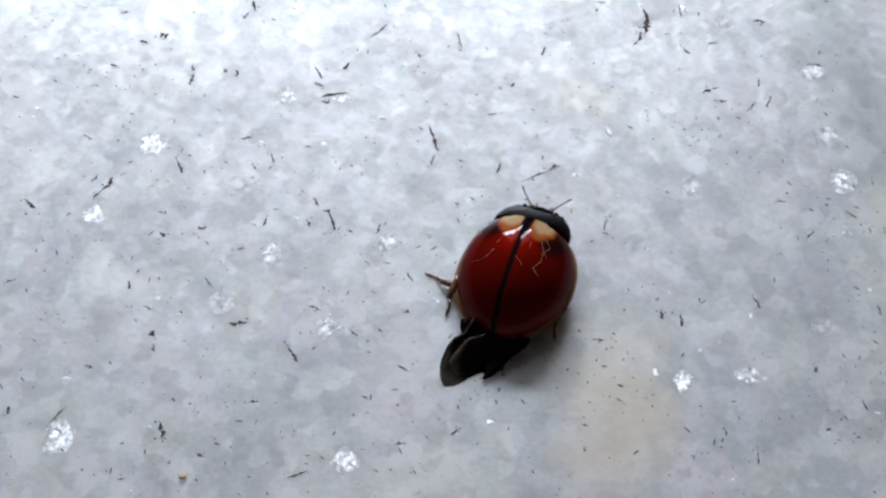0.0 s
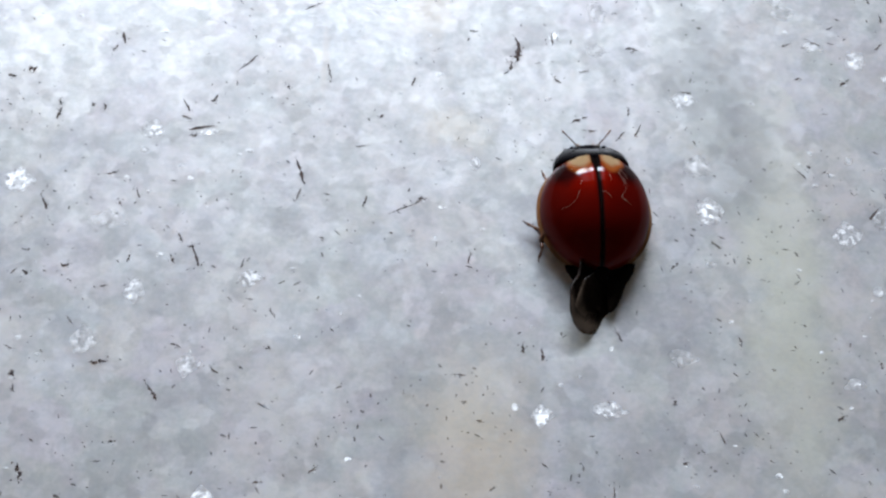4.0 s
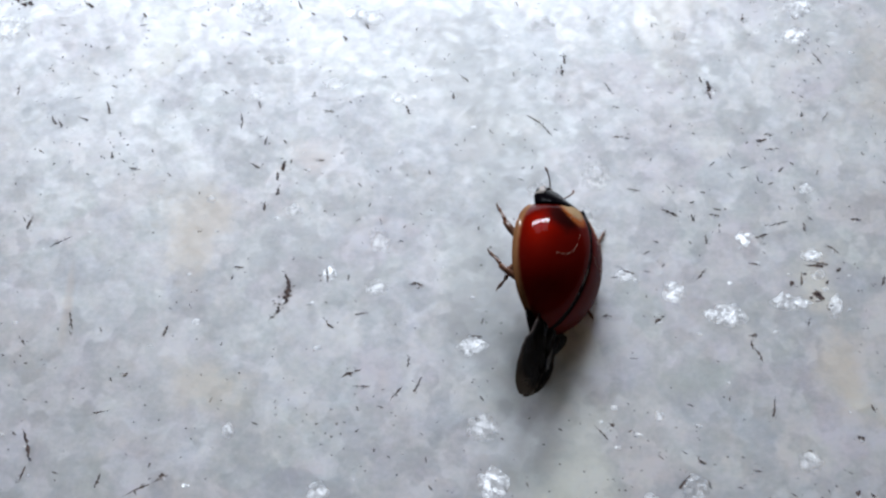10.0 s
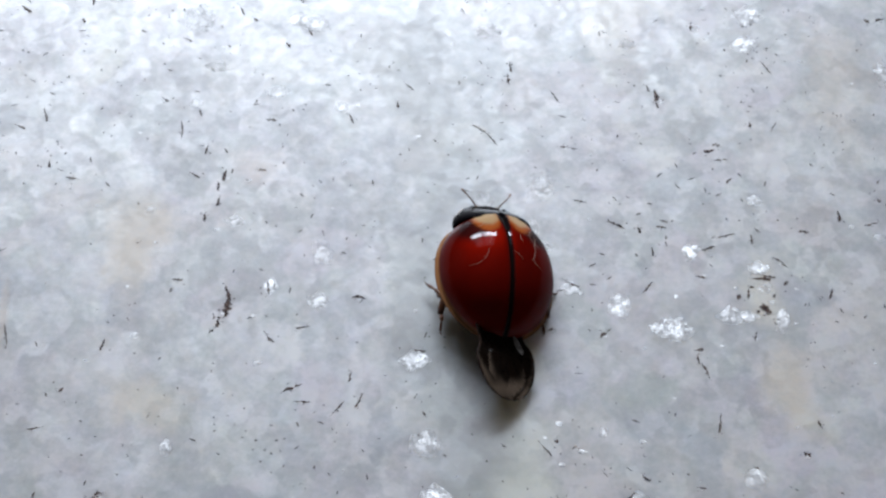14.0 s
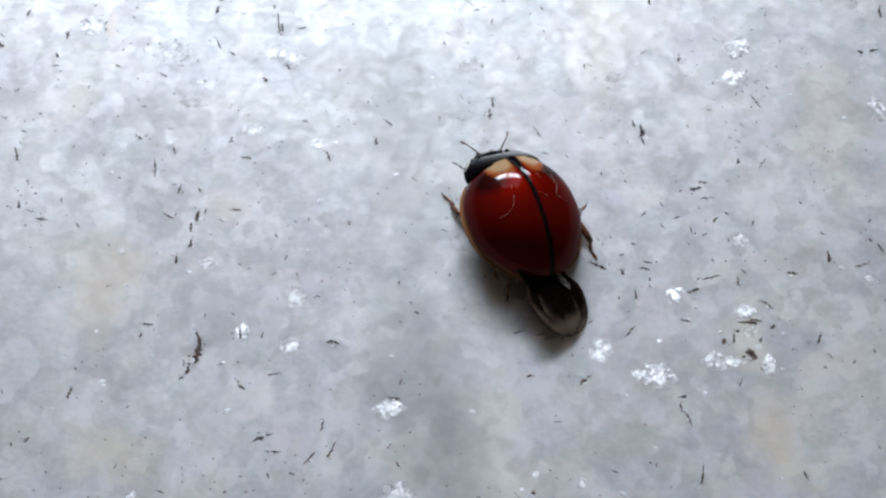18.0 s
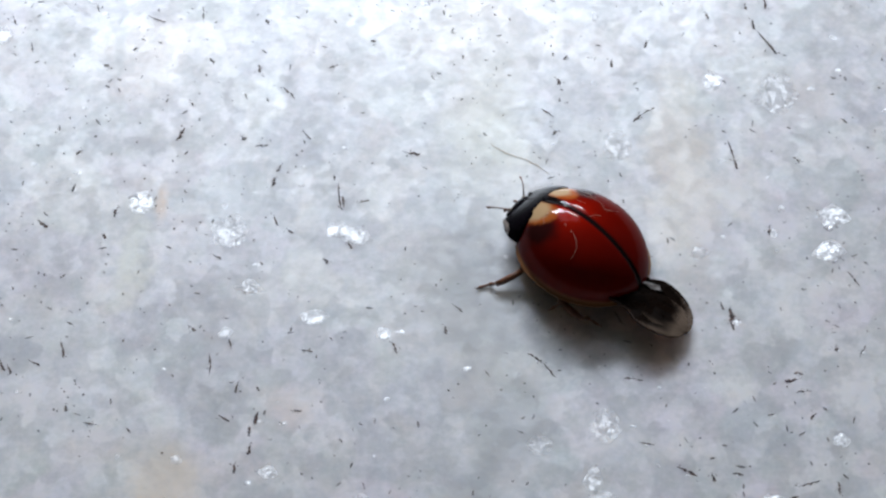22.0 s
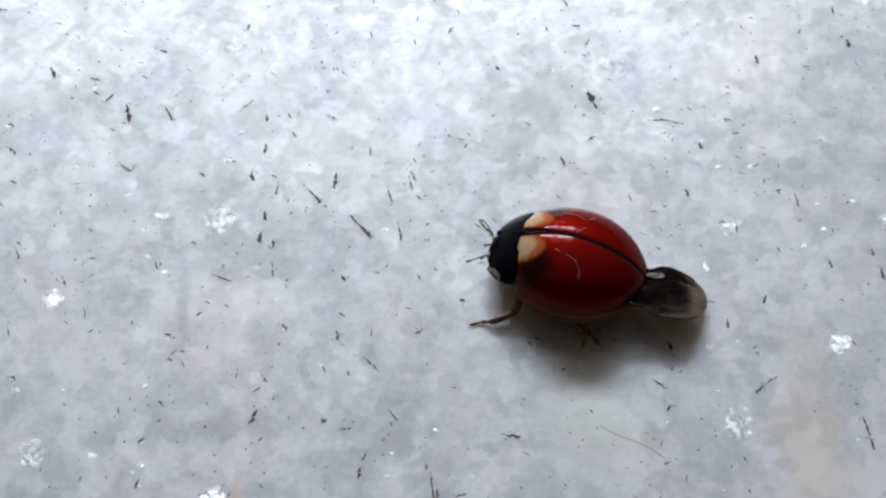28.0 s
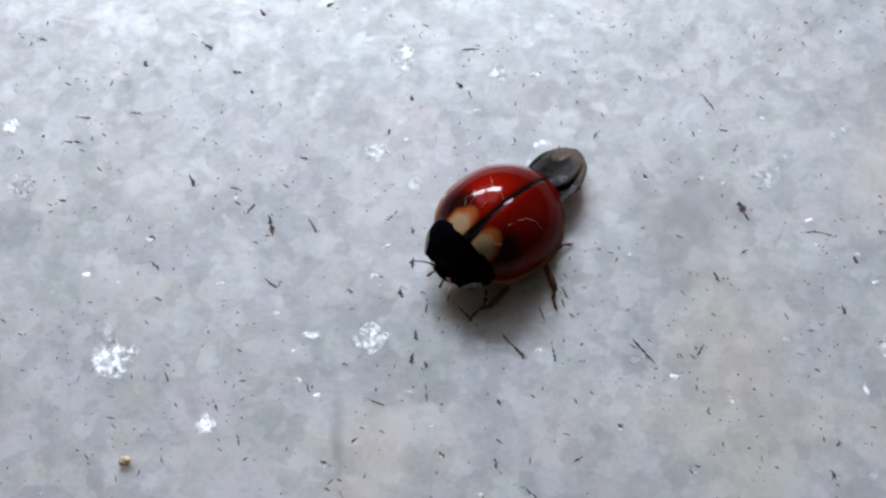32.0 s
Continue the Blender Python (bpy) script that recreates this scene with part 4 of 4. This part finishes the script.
pits(floor, [
    (-2.59, 32.92, 1.17, 126, 0.08),
    (-4.31, 33.21, 0.59, 81, 0.06),
    (1.89, 33.24, 0.55, 103, 0.06),
    (-1.65, 33.70, 0.89, 83, 0.14),
    (2.02, 33.79, 0.69, 114, 0.08),
    (-5.46, 34.05, 0.65, 101, 0.12),
    (-7.88, 34.16, 0.42, 141, 0.08),
    (8.93, 34.47, 0.52, 111, 0.11),
    (-11.54, 34.63, 0.83, 140, 0.09),
    (15.42, 35.19, 0.43, 116, 0.12),
    (-0.01, 35.26, 0.60, 94, 0.06),
    (-4.98, 35.51, 0.56, 83, 0.12),
    (-16.93, 35.63, 0.62, 128, 0.08),
    (10.39, 35.72, 0.40, 30, 0.08),
    (-3.62, 36.24, 0.34, 125, 0.09),
    (14.19, 36.53, 0.82, 162, 0.06),
    (13.52, 36.67, 0.71, 175, 0.08),
    (-17.16, 37.02, 0.37, 166, 0.09),
    (-1.85, 37.14, 0.59, 154, 0.08),
])
pits(floor, [
    (-4.95, 37.17, 0.42, 107, 0.11),
    (-11.71, 37.59, 1.23, 105, 0.14),
    (-9.68, 37.59, 0.98, 117, 0.06),
    (10.58, 37.62, 0.69, 117, 0.08),
    (-5.93, 37.94, 0.83, 44, 0.06),
    (10.36, 38.06, 0.64, 106, 0.20),
    (-12.63, 38.52, 0.73, 49, 0.09),
    (-21.61, 39.19, 0.43, 168, 0.11),
    (-13.35, 39.59, 0.56, 166, 0.06),
    (6.03, 39.80, 0.29, 121, 0.14),
    (18.41, 39.90, 0.63, 96, 0.11),
    (-15.49, 40.11, 0.74, 111, 0.11),
    (22.87, 40.82, 0.52, 92, 0.12),
    (-10.16, 41.11, 0.44, 164, 0.08),
    (10.39, 41.16, 0.57, 64, 0.06),
    (3.86, 42.11, 0.61, 57, 0.06),
    (9.89, 42.20, 0.45, 172, 0.08),
    (-21.33, 42.34, 0.98, 172, 0.08),
    (-6.13, 42.50, 0.40, 75, 0.09),
])
pits(floor, [
    (-22.80, 42.71, 0.26, 150, 0.15),
    (22.39, 42.84, 0.53, 95, 0.08),
    (9.31, 43.73, 1.14, 119, 0.06),
    (-20.88, 43.74, 0.62, 167, 0.08),
    (-18.35, 43.89, 0.58, 166, 0.06),
    (-4.96, 44.40, 0.33, 109, 0.12),
    (-12.78, 44.98, 0.31, 124, 0.12),
    (-2.70, 45.06, 0.48, 129, 0.12),
    (-13.56, 46.19, 0.50, 1, 0.12),
    (-18.11, 46.66, 0.36, 22, 0.22),
    (-2.04, 47.08, 0.94, 1, 0.09),
    (-15.03, 47.67, 0.61, 128, 0.14),
    (-23.40, 48.31, 0.61, 161, 0.09),
    (-12.41, 49.58, 0.55, 130, 0.12),
    (-9.02, 49.89, 0.44, 38, 0.15),
])
crystals(floor, [
    (-14.63, -26.07, 0.66, 0.67),
    (-27.55, -25.47, 0.68, 0.79),
    (1.05, -21.39, 0.53, 0.54),
    (-0.21, -20.99, 0.21, 0.24),
    (4.15, -20.96, 0.74, 0.42),
    (-15.75, -19.26, 0.58, 0.61),
    (16.18, -19.26, 0.58, 0.36),
    (7.90, -18.12, 0.68, 0.54),
    (-20.77, -18.11, 0.68, 0.76),
    (-18.68, -15.34, 0.47, 0.67),
    (-13.11, -14.44, 0.58, 0.48),
    (17.94, -14.09, 0.32, 0.30),
    (-27.46, -13.50, 0.53, 0.54),
    (9.67, -12.86, 0.26, 0.24),
    (-20.35, -11.33, 0.92, 0.54),
    (16.77, -10.88, 0.79, 0.73),
    (2.06, -10.38, 0.47, 0.67),
    (18.62, -9.81, 0.58, 0.67),
    (9.80, -9.76, 0.68, 0.73),
    (-25.03, -9.20, 0.66, 0.67),
    (23.86, -8.51, 0.53, 0.54),
    (-2.12, -7.31, 0.26, 0.42),
])
crystals(floor, [
    (-18.90, -7.14, 0.21, 0.18),
    (9.27, -7.00, 0.74, 0.67),
    (17.27, -6.33, 0.21, 0.30),
    (-15.81, -5.91, 0.53, 0.24),
    (-18.61, -5.88, 0.58, 0.61),
    (8.84, -2.90, 0.74, 0.48),
    (20.88, -1.14, 0.79, 0.61),
    (20.07, -1.05, 0.47, 0.30),
    (25.86, -0.61, 0.32, 0.67),
    (23.48, -0.34, 0.66, 0.54),
    (18.30, 0.06, 0.53, 0.61),
    (4.32, 0.20, 0.53, 0.42),
    (2.11, 0.93, 0.32, 0.42),
    (16.07, 0.96, 0.47, 0.36),
    (4.46, 2.68, 0.47, 0.67),
    (21.89, 3.09, 0.42, 0.48),
    (14.66, 3.16, 0.66, 0.54),
    (30.99, 4.00, 0.37, 0.24),
    (14.29, 4.12, 0.39, 0.67),
    (0.31, 4.45, 0.47, 0.36),
    (-3.75, 4.99, 0.26, 0.24),
    (12.00, 5.72, 0.53, 0.48),
])
crystals(floor, [
    (25.10, 5.98, 0.37, 0.30),
    (14.94, 6.60, 0.66, 0.85),
    (5.13, 11.08, 0.32, 0.30),
    (-2.01, 11.18, 0.37, 0.30),
    (1.90, 11.92, 0.58, 0.36),
    (-1.08, 13.50, 0.66, 0.42),
    (32.51, 13.51, 0.53, 0.76),
    (19.52, 15.29, 0.47, 0.36),
    (-14.80, 15.32, 0.92, 0.91),
    (25.44, 15.38, 0.74, 0.54),
    (12.51, 15.91, 0.66, 0.42),
    (3.65, 16.18, 0.66, 0.48),
    (23.03, 16.34, 0.26, 0.24),
    (-2.22, 16.35, 0.84, 0.85),
    (2.87, 16.46, 0.53, 0.42),
    (25.86, 17.19, 0.74, 0.67),
    (23.53, 17.67, 0.16, 0.18),
    (-6.48, 18.05, 0.58, 0.61),
    (-14.40, 20.24, 0.58, 0.67),
    (15.99, 21.15, 0.66, 0.85),
    (32.70, 22.22, 1.05, 0.85),
    (-15.42, 23.20, 0.21, 0.24),
])
crystals(floor, [
    (23.88, 24.17, 0.92, 1.36),
    (20.74, 24.86, 0.47, 0.54),
    (-14.23, 27.66, 0.47, 0.54),
    (15.17, 28.73, 0.16, 0.30),
    (16.38, 30.83, 0.53, 0.54),
    (-18.68, 30.86, 0.92, 0.91),
    (23.64, 31.00, 0.53, 0.45),
    (-17.70, 31.34, 0.39, 0.30),
    (-6.85, 31.69, 0.79, 0.85),
    (-9.61, 31.96, 0.47, 0.24),
    (-18.90, 31.98, 0.53, 0.76),
    (-4.84, 39.68, 0.39, 0.36),
    (11.87, 39.69, 0.92, 0.67),
    (-23.69, 40.00, 0.66, 0.67),
    (-6.72, 41.46, 0.58, 0.54),
    (1.16, 41.67, 0.37, 0.24),
    (15.11, 41.68, 0.26, 0.24),
    (15.66, 42.07, 0.21, 0.18),
    (-24.42, 43.29, 0.39, 0.48),
    (-0.82, 45.69, 0.47, 0.54),
    (-5.37, 46.86, 0.58, 0.97),
])
fine_pits(floor)
fine_crystals(floor)
pits(floor, [(-5.5, -10.0, 2.1, 28, 0.05)])
# a cluster of dark pits and broken crystal in a cream patch
pits(floor, [(25.11, 0.03, 0.62, 40, 0.42), (25.05, 1.62, 0.95, 175, 0.10), (23.95, 0.62, 0.34, 60, 0.16), (24.75, -0.12, 0.25, 20, 0.14), (25.62, 0.75, 0.26, 70, 0.12), (26.2, 1.45, 0.30, 40, 0.12), (24.6, 1.15, 0.22, 10, 0.10)])
crystals(floor, [(25.0, 2.2, 0.48, 0.36), (25.2, 1.1, 0.4, 0.3), (24.3, -0.4, 0.45, 0.36)])
fibre([(9.93, 21.26), (10.3, 20.98), (10.63, 20.75), (11.05, 20.58), (11.62, 20.35), (12.2, 20.0), (12.74, 19.57)], 0.022, "limp tan fibre lying on the marble")
mineral_grain(-21.84, -27.19, 0.2)
mineral_grain(-17.66, 26.01, 0.3)


# ---- the ladybird and its way: seconds, place in mm, heading, lean, nose-up, lift ----
ladybird, wings, folds, legs = build_ladybird()
LADYBIRD = [
    (0, -7.07, -16.97, 71.0, -6.3, 9, 0.2),
    (0.5, -6.29, -16.56, 71.5, -4.1, 7, 0.2),
    (1, -2.49, -15.39, 91.2, -1.8, 4, 0.2),
    (1.5, -2.64, -14.79, 83.3, -2.8, 6, 0.2),
    (2, -2.33, -14.58, 80.3, -3.8, 9, 0.2),
    (2.5, -2.06, -14.35, 79.4, -2.6, 8, 0.2),
    (4.5, 5.45, -9.75, 96.7, 2.0, 4, 0.2),
    (5, 6.46, -8.91, 87.3, 3.2, 2, 0.2),
    (5.5, 8.31, -8.03, 91.9, 4.2, 5, 0.2),
    (6, 8.95, -5.81, 101.8, 5.2, 8, 0.2),
    (6.5, 10.56, -4.05, 98.1, 2.7, 5, 0.2),
    (7, 11.17, -2.78, 95.9, 0.2, 4, 0.2),
    (7.5, 10.12, -1.82, 95.2, 3.2, 6, 0.2),
    (8, 8.90, -2.22, 91.3, 6.1, 3, 0.2),
    (8.5, 9.52, -0.07, 98.2, 10.9, 2, 0.2),
    (9, 9.50, 1.07, 78.7, 15.6, 3, 0.2),
    (9.3, 9.65, 1.17, 76.0, 20.0, 2, 0.2),
    (9.4, 11.90, 1.25, 73.1, 50.0, -15, 0.8),
    (9.5, 12.02, 1.20, 73.1, 53.0, -16, 0.8),
    (9.8, 12.30, 0.85, 76.0, 53.0, -15, 0.8),
    (10, 12.71, 0.06, 85.1, 54.0, 4, 0.8),
    (10.3, 12.71, 0.10, 85.1, 54.0, 4, 0.8),
    (10.4, 11.74, 0.52, 85.4, 27.6, 0, 0.4),
    (10.5, 10.77, 0.59, 85.7, 4.0, 0, 0.2),
    (11, 10.55, 0.81, 96.5, 1.9, 0, 0.2),
    (11.5, 11.10, 1.15, 110.0, 9.7, 0, 0.2),
    (12, 11.02, 1.48, 110.5, 17.5, 0, 0.2),
    (12.5, 10.91, 1.11, 105.8, 21.6, 0, 0.2),
    (13, 11.73, 1.06, 92.2, 25.8, 0, 0.2),
    (13.5, 12.42, 0.66, 93.5, 21.6, 0, 0.2),
    (15.5, 12.85, 2.46, 111.9, 4.7, 0, 0.2),
    (16, 14.13, 4.18, 123.5, 0.5, 0, 0.2),
    (16.5, 14.95, 5.12, 116.9, 12.4, 4, 0.2),
    (17, 15.50, 5.68, 111.0, 23.0, 1, 0.2),
    (17.5, 15.27, 5.67, 112.4, 18.7, 3, 0.2),
    (18, 15.00, 6.14, 112.6, 13.2, 4, 0.2),
    (18.5, 15.15, 7.09, 119.6, 13.1, 3, 0.2),
    (19, 15.23, 7.51, 117.6, 13.1, 0, 0.2),
    (19.5, 14.88, 8.88, 131.3, 7.8, 0, 0.2),
    (20, 14.99, 10.34, 148.5, 2.5, 0, 0.2),
    (20.5, 14.24, 12.08, 155.4, 6.1, 0, 0.2),
    (21, 14.62, 13.91, 156.0, 9.6, 0, 0.2),
    (21.5, 14.40, 14.20, 149.5, 9.4, 0, 0.2),
    (22, 14.34, 14.81, 140.7, 9.2, 0, 0.2),
    (22.5, 14.22, 15.83, 151.4, 10.1, 0, 0.2),
    (23, 13.54, 18.49, 165.1, 10.9, 0, 0.2),
    (23.5, 14.11, 19.51, 150.0, 9.5, 0, 0.2),
    (24, 13.33, 20.58, 148.2, 8.1, 0, 0.2),
    (24.5, 12.42, 21.00, 148.9, 8.0, 0, 0.2),
    (26.5, 10.81, 26.21, 167.5, 7.3, 0, 0.2),
    (27, 10.55, 27.29, 169.0, 7.2, 0, 0.2),
    (27.5, 10.01, 27.60, 164.8, 7.8, 0, 0.2),
    (28, 9.45, 28.36, 163.9, 8.4, 0, 0.2),
    (28.5, 8.68, 29.26, 167.4, 7.4, 0, 0.2),
    (29, 7.89, 30.13, 165.0, 6.5, 0, 0.2),
    (29.5, 6.76, 31.71, 172.9, 8.0, 0, 0.2),
    (30, 6.41, 32.82, 185.3, 9.4, 0, 0.2),
    (30.5, 4.60, 33.94, 188.8, 5.5, 0, 0.2),
    (31, 3.03, 35.88, 205.5, 1.5, 0, 0.2),
    (31.5, 1.12, 36.60, 221.2, -2.4, 3, 0.2),
    (32, -0.66, 37.10, 223.9, -6.2, 6, 0.2),
]
# where each foot stands at some moments: seconds and place in mm
FOOTFALLS = {}
FOOTFALLS[(0, 1)] = [(5, 3.90, -4.84), (6, 5.74, -2.12), (11, 7.65, 4.77), (12, 8.03, 4.53), (13, 7.90, 4.50), (17, 11.14, 8.40), (18, 11.17, 8.25), (19, 11.23, 8.01), (20, 11.45, 7.91), (21, 9.45, 13.37), (22, 9.35, 13.41), (23, 10.45, 14.47), (24, 9.05, 19.73), (27, 6.62, 24.19), (28, 4.54, 26.03), (29, 3.21, 28.09), (30, 3.68, 28.45), (31, 0.73, 31.54), (32, -2.28, 32.69)]
FOOTFALLS[(1, 1)] = [(0, -11.15, -16.15), (1, -6.42, -13.59), (2, -6.33, -13.56), (5, 2.94, -9.49), (6, 4.83, -6.97), (7, 6.66, -3.69), (9, 6.01, 0.31), (16, 10.09, 1.66), (17, 12.58, 3.36), (18, 14.12, 2.59), (19, 13.85, 5.62), (20, 13.01, 8.07), (21, 14.76, 10.06), (23, 12.23, 15.18), (24, 10.02, 17.38), (27, 9.01, 22.76), (28, 9.43, 24.82), (29, 6.54, 26.22), (30, 5.68, 29.38), (32, 1.59, 32.95)]
FOOTFALLS[(2, 1)] = [(0, -10.16, -18.44), (1, -3.90, -16.70), (2, -5.30, -15.00), (5, 3.54, -11.87), (12, 9.22, -2.03), (13, 9.66, -1.80), (16, 12.58, 1.55), (17, 15.43, 2.35), (20, 14.93, 6.90), (23, 14.53, 15.75), (24, 14.34, 18.07), (27, 13.31, 24.49), (28, 10.18, 24.95), (29, 9.94, 27.25), (30, 9.47, 30.84), (31, 5.70, 34.56), (32, 2.42, 36.26)]
FOOTFALLS[(0, -1)] = [(17, 15.66, 10.36), (20, 12.17, 14.72), (29, 3.95, 34.04), (31, -2.58, 36.53)]
FOOTFALLS[(1, -1)] = [(2, 1.70, -14.62), (8, 13.04, -0.74), (9, 12.26, -0.84), (11, 14.61, 2.51), (12, 14.46, 2.52), (17, 18.66, 4.37)]
FOOTFALLS[(2, -1)] = [(5, 9.32, -11.42), (6, 13.05, -7.95), (11, 13.73, -2.14), (13, 13.34, -2.10), (16, 17.58, 2.13), (22, 18.05, 13.12)]


# ---- what moves ----
def body_pose(x, y, turn, roll=0.0, pitch=0.0, lift=0.0):
    """Place in mm, heading, lean to its right and nose-up in degrees; it leans about a line 1.2 mm up."""
    return pose(x * MM, y * MM, (lift + 1.2) * MM, 0, 0, turn) @ pose(0, 0, 0, roll, -pitch, 0) @ pose(0, 0, -1.2 * MM)


def body_at(t):
    """The body's row at a time, straight between its neighbours."""
    return between(LADYBIRD, t)


def leg_poses(k, side, foot):
    """Thigh, shin and foot for a foot place in the body's space, in mm; the knee is tucked under the shell."""
    hip = Vector((HIPS[k][0], side * HIPS[k][1], 0.62))
    d = foot - hip
    far = min(max(d.length, 0.9), THIGH + SHIN - 0.02)
    way = d.normalized()
    up = Vector(((-0.8, -1.0, 1.0)[k], 0.0, 0.1))
    up = (up - way * up.dot(way)).normalized()
    c = (THIGH ** 2 + far ** 2 - SHIN ** 2) / (2 * THIGH * far)
    c = max(-1.0, min(1.0, c))
    knee = hip + way * (THIGH * c) + up * (THIGH * math.sqrt(1 - c * c))

    def along(a, b):
        x = (b - a).normalized()
        y = up.cross(x).normalized()
        z = x.cross(y)
        m = Matrix((x, y, z)).transposed().to_4x4()
        return Matrix.Translation(a * MM) @ m

    tip = hip + way * far
    thigh, shin = along(hip, knee), along(knee, tip)
    return thigh, thigh.inverted() @ shin


def gait(step):
    """Feet stay where they stand until the body has passed on, then swing ahead, three at a time."""
    times = [i * step for i in range(int(32.0 / step + 0.5) + 1)]
    order = [(k, s) for s in (1, -1) for k in range(3)]
    crew = {(k, s): (k + (s > 0)) % 2 for k, s in order}
    rng = random.Random(3)
    down, swing, out = {}, {}, {o: [] for o in order}
    for t in times:
        x, y, turn, roll, pitch, lift = body_at(t)
        m = body_pose(x, y, turn, 0.0, 0.0, 0.0)
        real = body_pose(x, y, turn, roll, pitch, lift)
        ahead = body_at(min(32.0, t + 0.3))
        lead = Vector((ahead[0] - x, ahead[1] - y, 0)) * 0.6 * MM
        for o in order:
            k, s = o
            home = m @ (Vector((HOMES[k][0], s * HOMES[k][1], 0.06)) * MM)
            if o not in down:
                down[o] = home + Vector((rng.uniform(-0.4, 0.4), rng.uniform(-0.3, 0.3), 0)) * MM
            if o in swing:
                target, left = swing[o]
                if left == 0:
                    down[o] = target
                    del swing[o]
                else:
                    swing[o] = (target, left - 1)
            elif (home - down[o]).length > (0.45 if not any(crew[q] != crew[o] for q in swing) else 0.85) * MM:
                swing[o] = (home + lead, 1)
            known = [Vector((fx * MM, fy * MM, 0.06 * MM)) for ft, fx, fy in FOOTFALLS.get(o, ()) if abs(ft - t) < 0.15]
            soon = [Vector((fx * MM, fy * MM, 0.06 * MM)) for ft, fx, fy in FOOTFALLS.get(o, ()) if 0.15 <= ft - t < 0.45]
            if known:
                down[o] = known[0]
                swing.pop(o, None)
            elif soon and (soon[0] - down[o]).length > 0.15 * MM:
                swing[o] = (soon[0], 1)
            place = down[o]
            if o in swing:
                place = (down[o] + swing[o][0]) / 2 + Vector((0, 0, 0.45 * MM))
            if roll > 25 and s > 0:
                place = real @ (Vector((HOMES[k][0] * 0.8, s * (2.3 + 0.4 * math.sin(t * 17 + k * 2)), -0.5 + 0.4 * math.sin(t * 23 + k))) * MM)
            local = (real.inverted() @ place) / MM
            out[o].append((t, *leg_poses(k, s, local)))
    return out


def wing_pose(side, swing, rise, roll, slide, aside):
    """A hind wing at its hinge: swung towards the middle, raised and rolled, in degrees, drawn in under the case and pushed to the left, in mm."""
    return pose((WING_HINGE[0] + slide) * MM, (side * WING_HINGE[1] + aside) * MM, WING_HINGE[2] * MM, 0, rise, side * swing) @ pose(0, 0, 0, roll)


def between(rows, t):
    """The values of rows at a time, straight between their neighbours."""
    for a, b in zip(rows, rows[1:]):
        if t <= b[0]:
            f = (t - a[0]) / (b[0] - a[0])
            return [p + (q - p) * f for p, q in zip(a[1:], b[1:])]
    return rows[-1][1:]


# seconds, roll in degrees, slide and push aside in mm: the wings lie askew at first, flat later, and are drawn in towards the end
WING_LIE = [(0, 29, -0.3, 0), (2, 34, -0.3, 0), (9.0, 34, -0.3, 0), (9.5, 8, -0.2, 0), (10, 8, -0.6, 0), (10.3, 8, -0.6, 0), (10.6, 34, -0.3, 0), (11.2, 25, -0.1, 0), (12.2, 8, 0, 0.15), (15.5, 6, 0, 0.35), (20, 4, 0, 0.45), (28.5, 4, 0.05, 0.45),
            (30, 6, 0.45, 0.35), (30.5, 10, 0.5, 0.3), (31, 18, 0.6, 0.55), (31.5, 20, 0.8, 0.5), (32, 22, 0.6, 0.5)]


# seconds, swing of the left and right wing towards the middle, rise
WINGS = [(0, -1, 17, -1), (1, 7, 9, -1), (2, 0, 16, -1), (5, -3, 19, -1), (6, 13, 3, -1), (7, 8, 8, -1), (8, 9, 7, -1), (9, 1, 15, -1), (9.4, 0, 16, -6), (9.6, 0, 16, -8), (10, -4, 20, -4), (10.6, 4, 12, -1), (11, 10, 6, -1), (12, 9, 7, -1), (13, 17, -1, -1), (16, 20, -4, -2), (17, 23, -7, -2), (18, 18, -2, -2), (19, 25, -9, -3), (20, 19, -3, -4), (21, 11, 5, -4), (22, 18, -2, -4), (23, 20, -4, -3), (24, 19, -3, -3), (27, 17, -1, -4), (28, 17, -1, -4), (29, 17, -1, -5), (30, 12, 4, -3), (31, 27, -11, -3), (31.5, 27, -11, 0), (32, 27, -11, 2)]


# seconds, place along the body in mm, swing towards the middle in degrees
FOLDS = [(0, -2.55, 0), (9.2, -2.55, 0), (9.6, -2.5, 4), (10.3, -2.5, 4), (10.6, -2.55, 0), (11.3, -2.5, 0), (12.3, -1.7, 6), (13.5, -1.6, 6), (16, -1.2, 8), (32, -1.2, 8)]


def motions():
    for side, wing in wings:
        walk(wing, [(t, wing_pose(side, a if side > 0 else b, r, *between(WING_LIE, t))) for t, a, b, r in WINGS])
    # the crumpled fields stick out at first and slip back under the cases later
    for side, fold in folds:
        walk(fold, [(t, pose(x * MM, side * 0.32 * MM, 0.95 * MM, 0, 0, side * a)) for t, x, a in FOLDS])
    walk(ladybird, [(row[0], body_pose(*row[1:])) for row in LADYBIRD])
    steps = gait(0.2)
    for k, s, (femur, tibia, foot) in legs:
        rows = steps[(k, s)]
        walk(femur, [(t, a) for t, a, b in rows])
        walk(tibia, [(t, b) for t, a, b in rows])
        walk(foot, [(t, b) for t, a, b in rows])


motions()
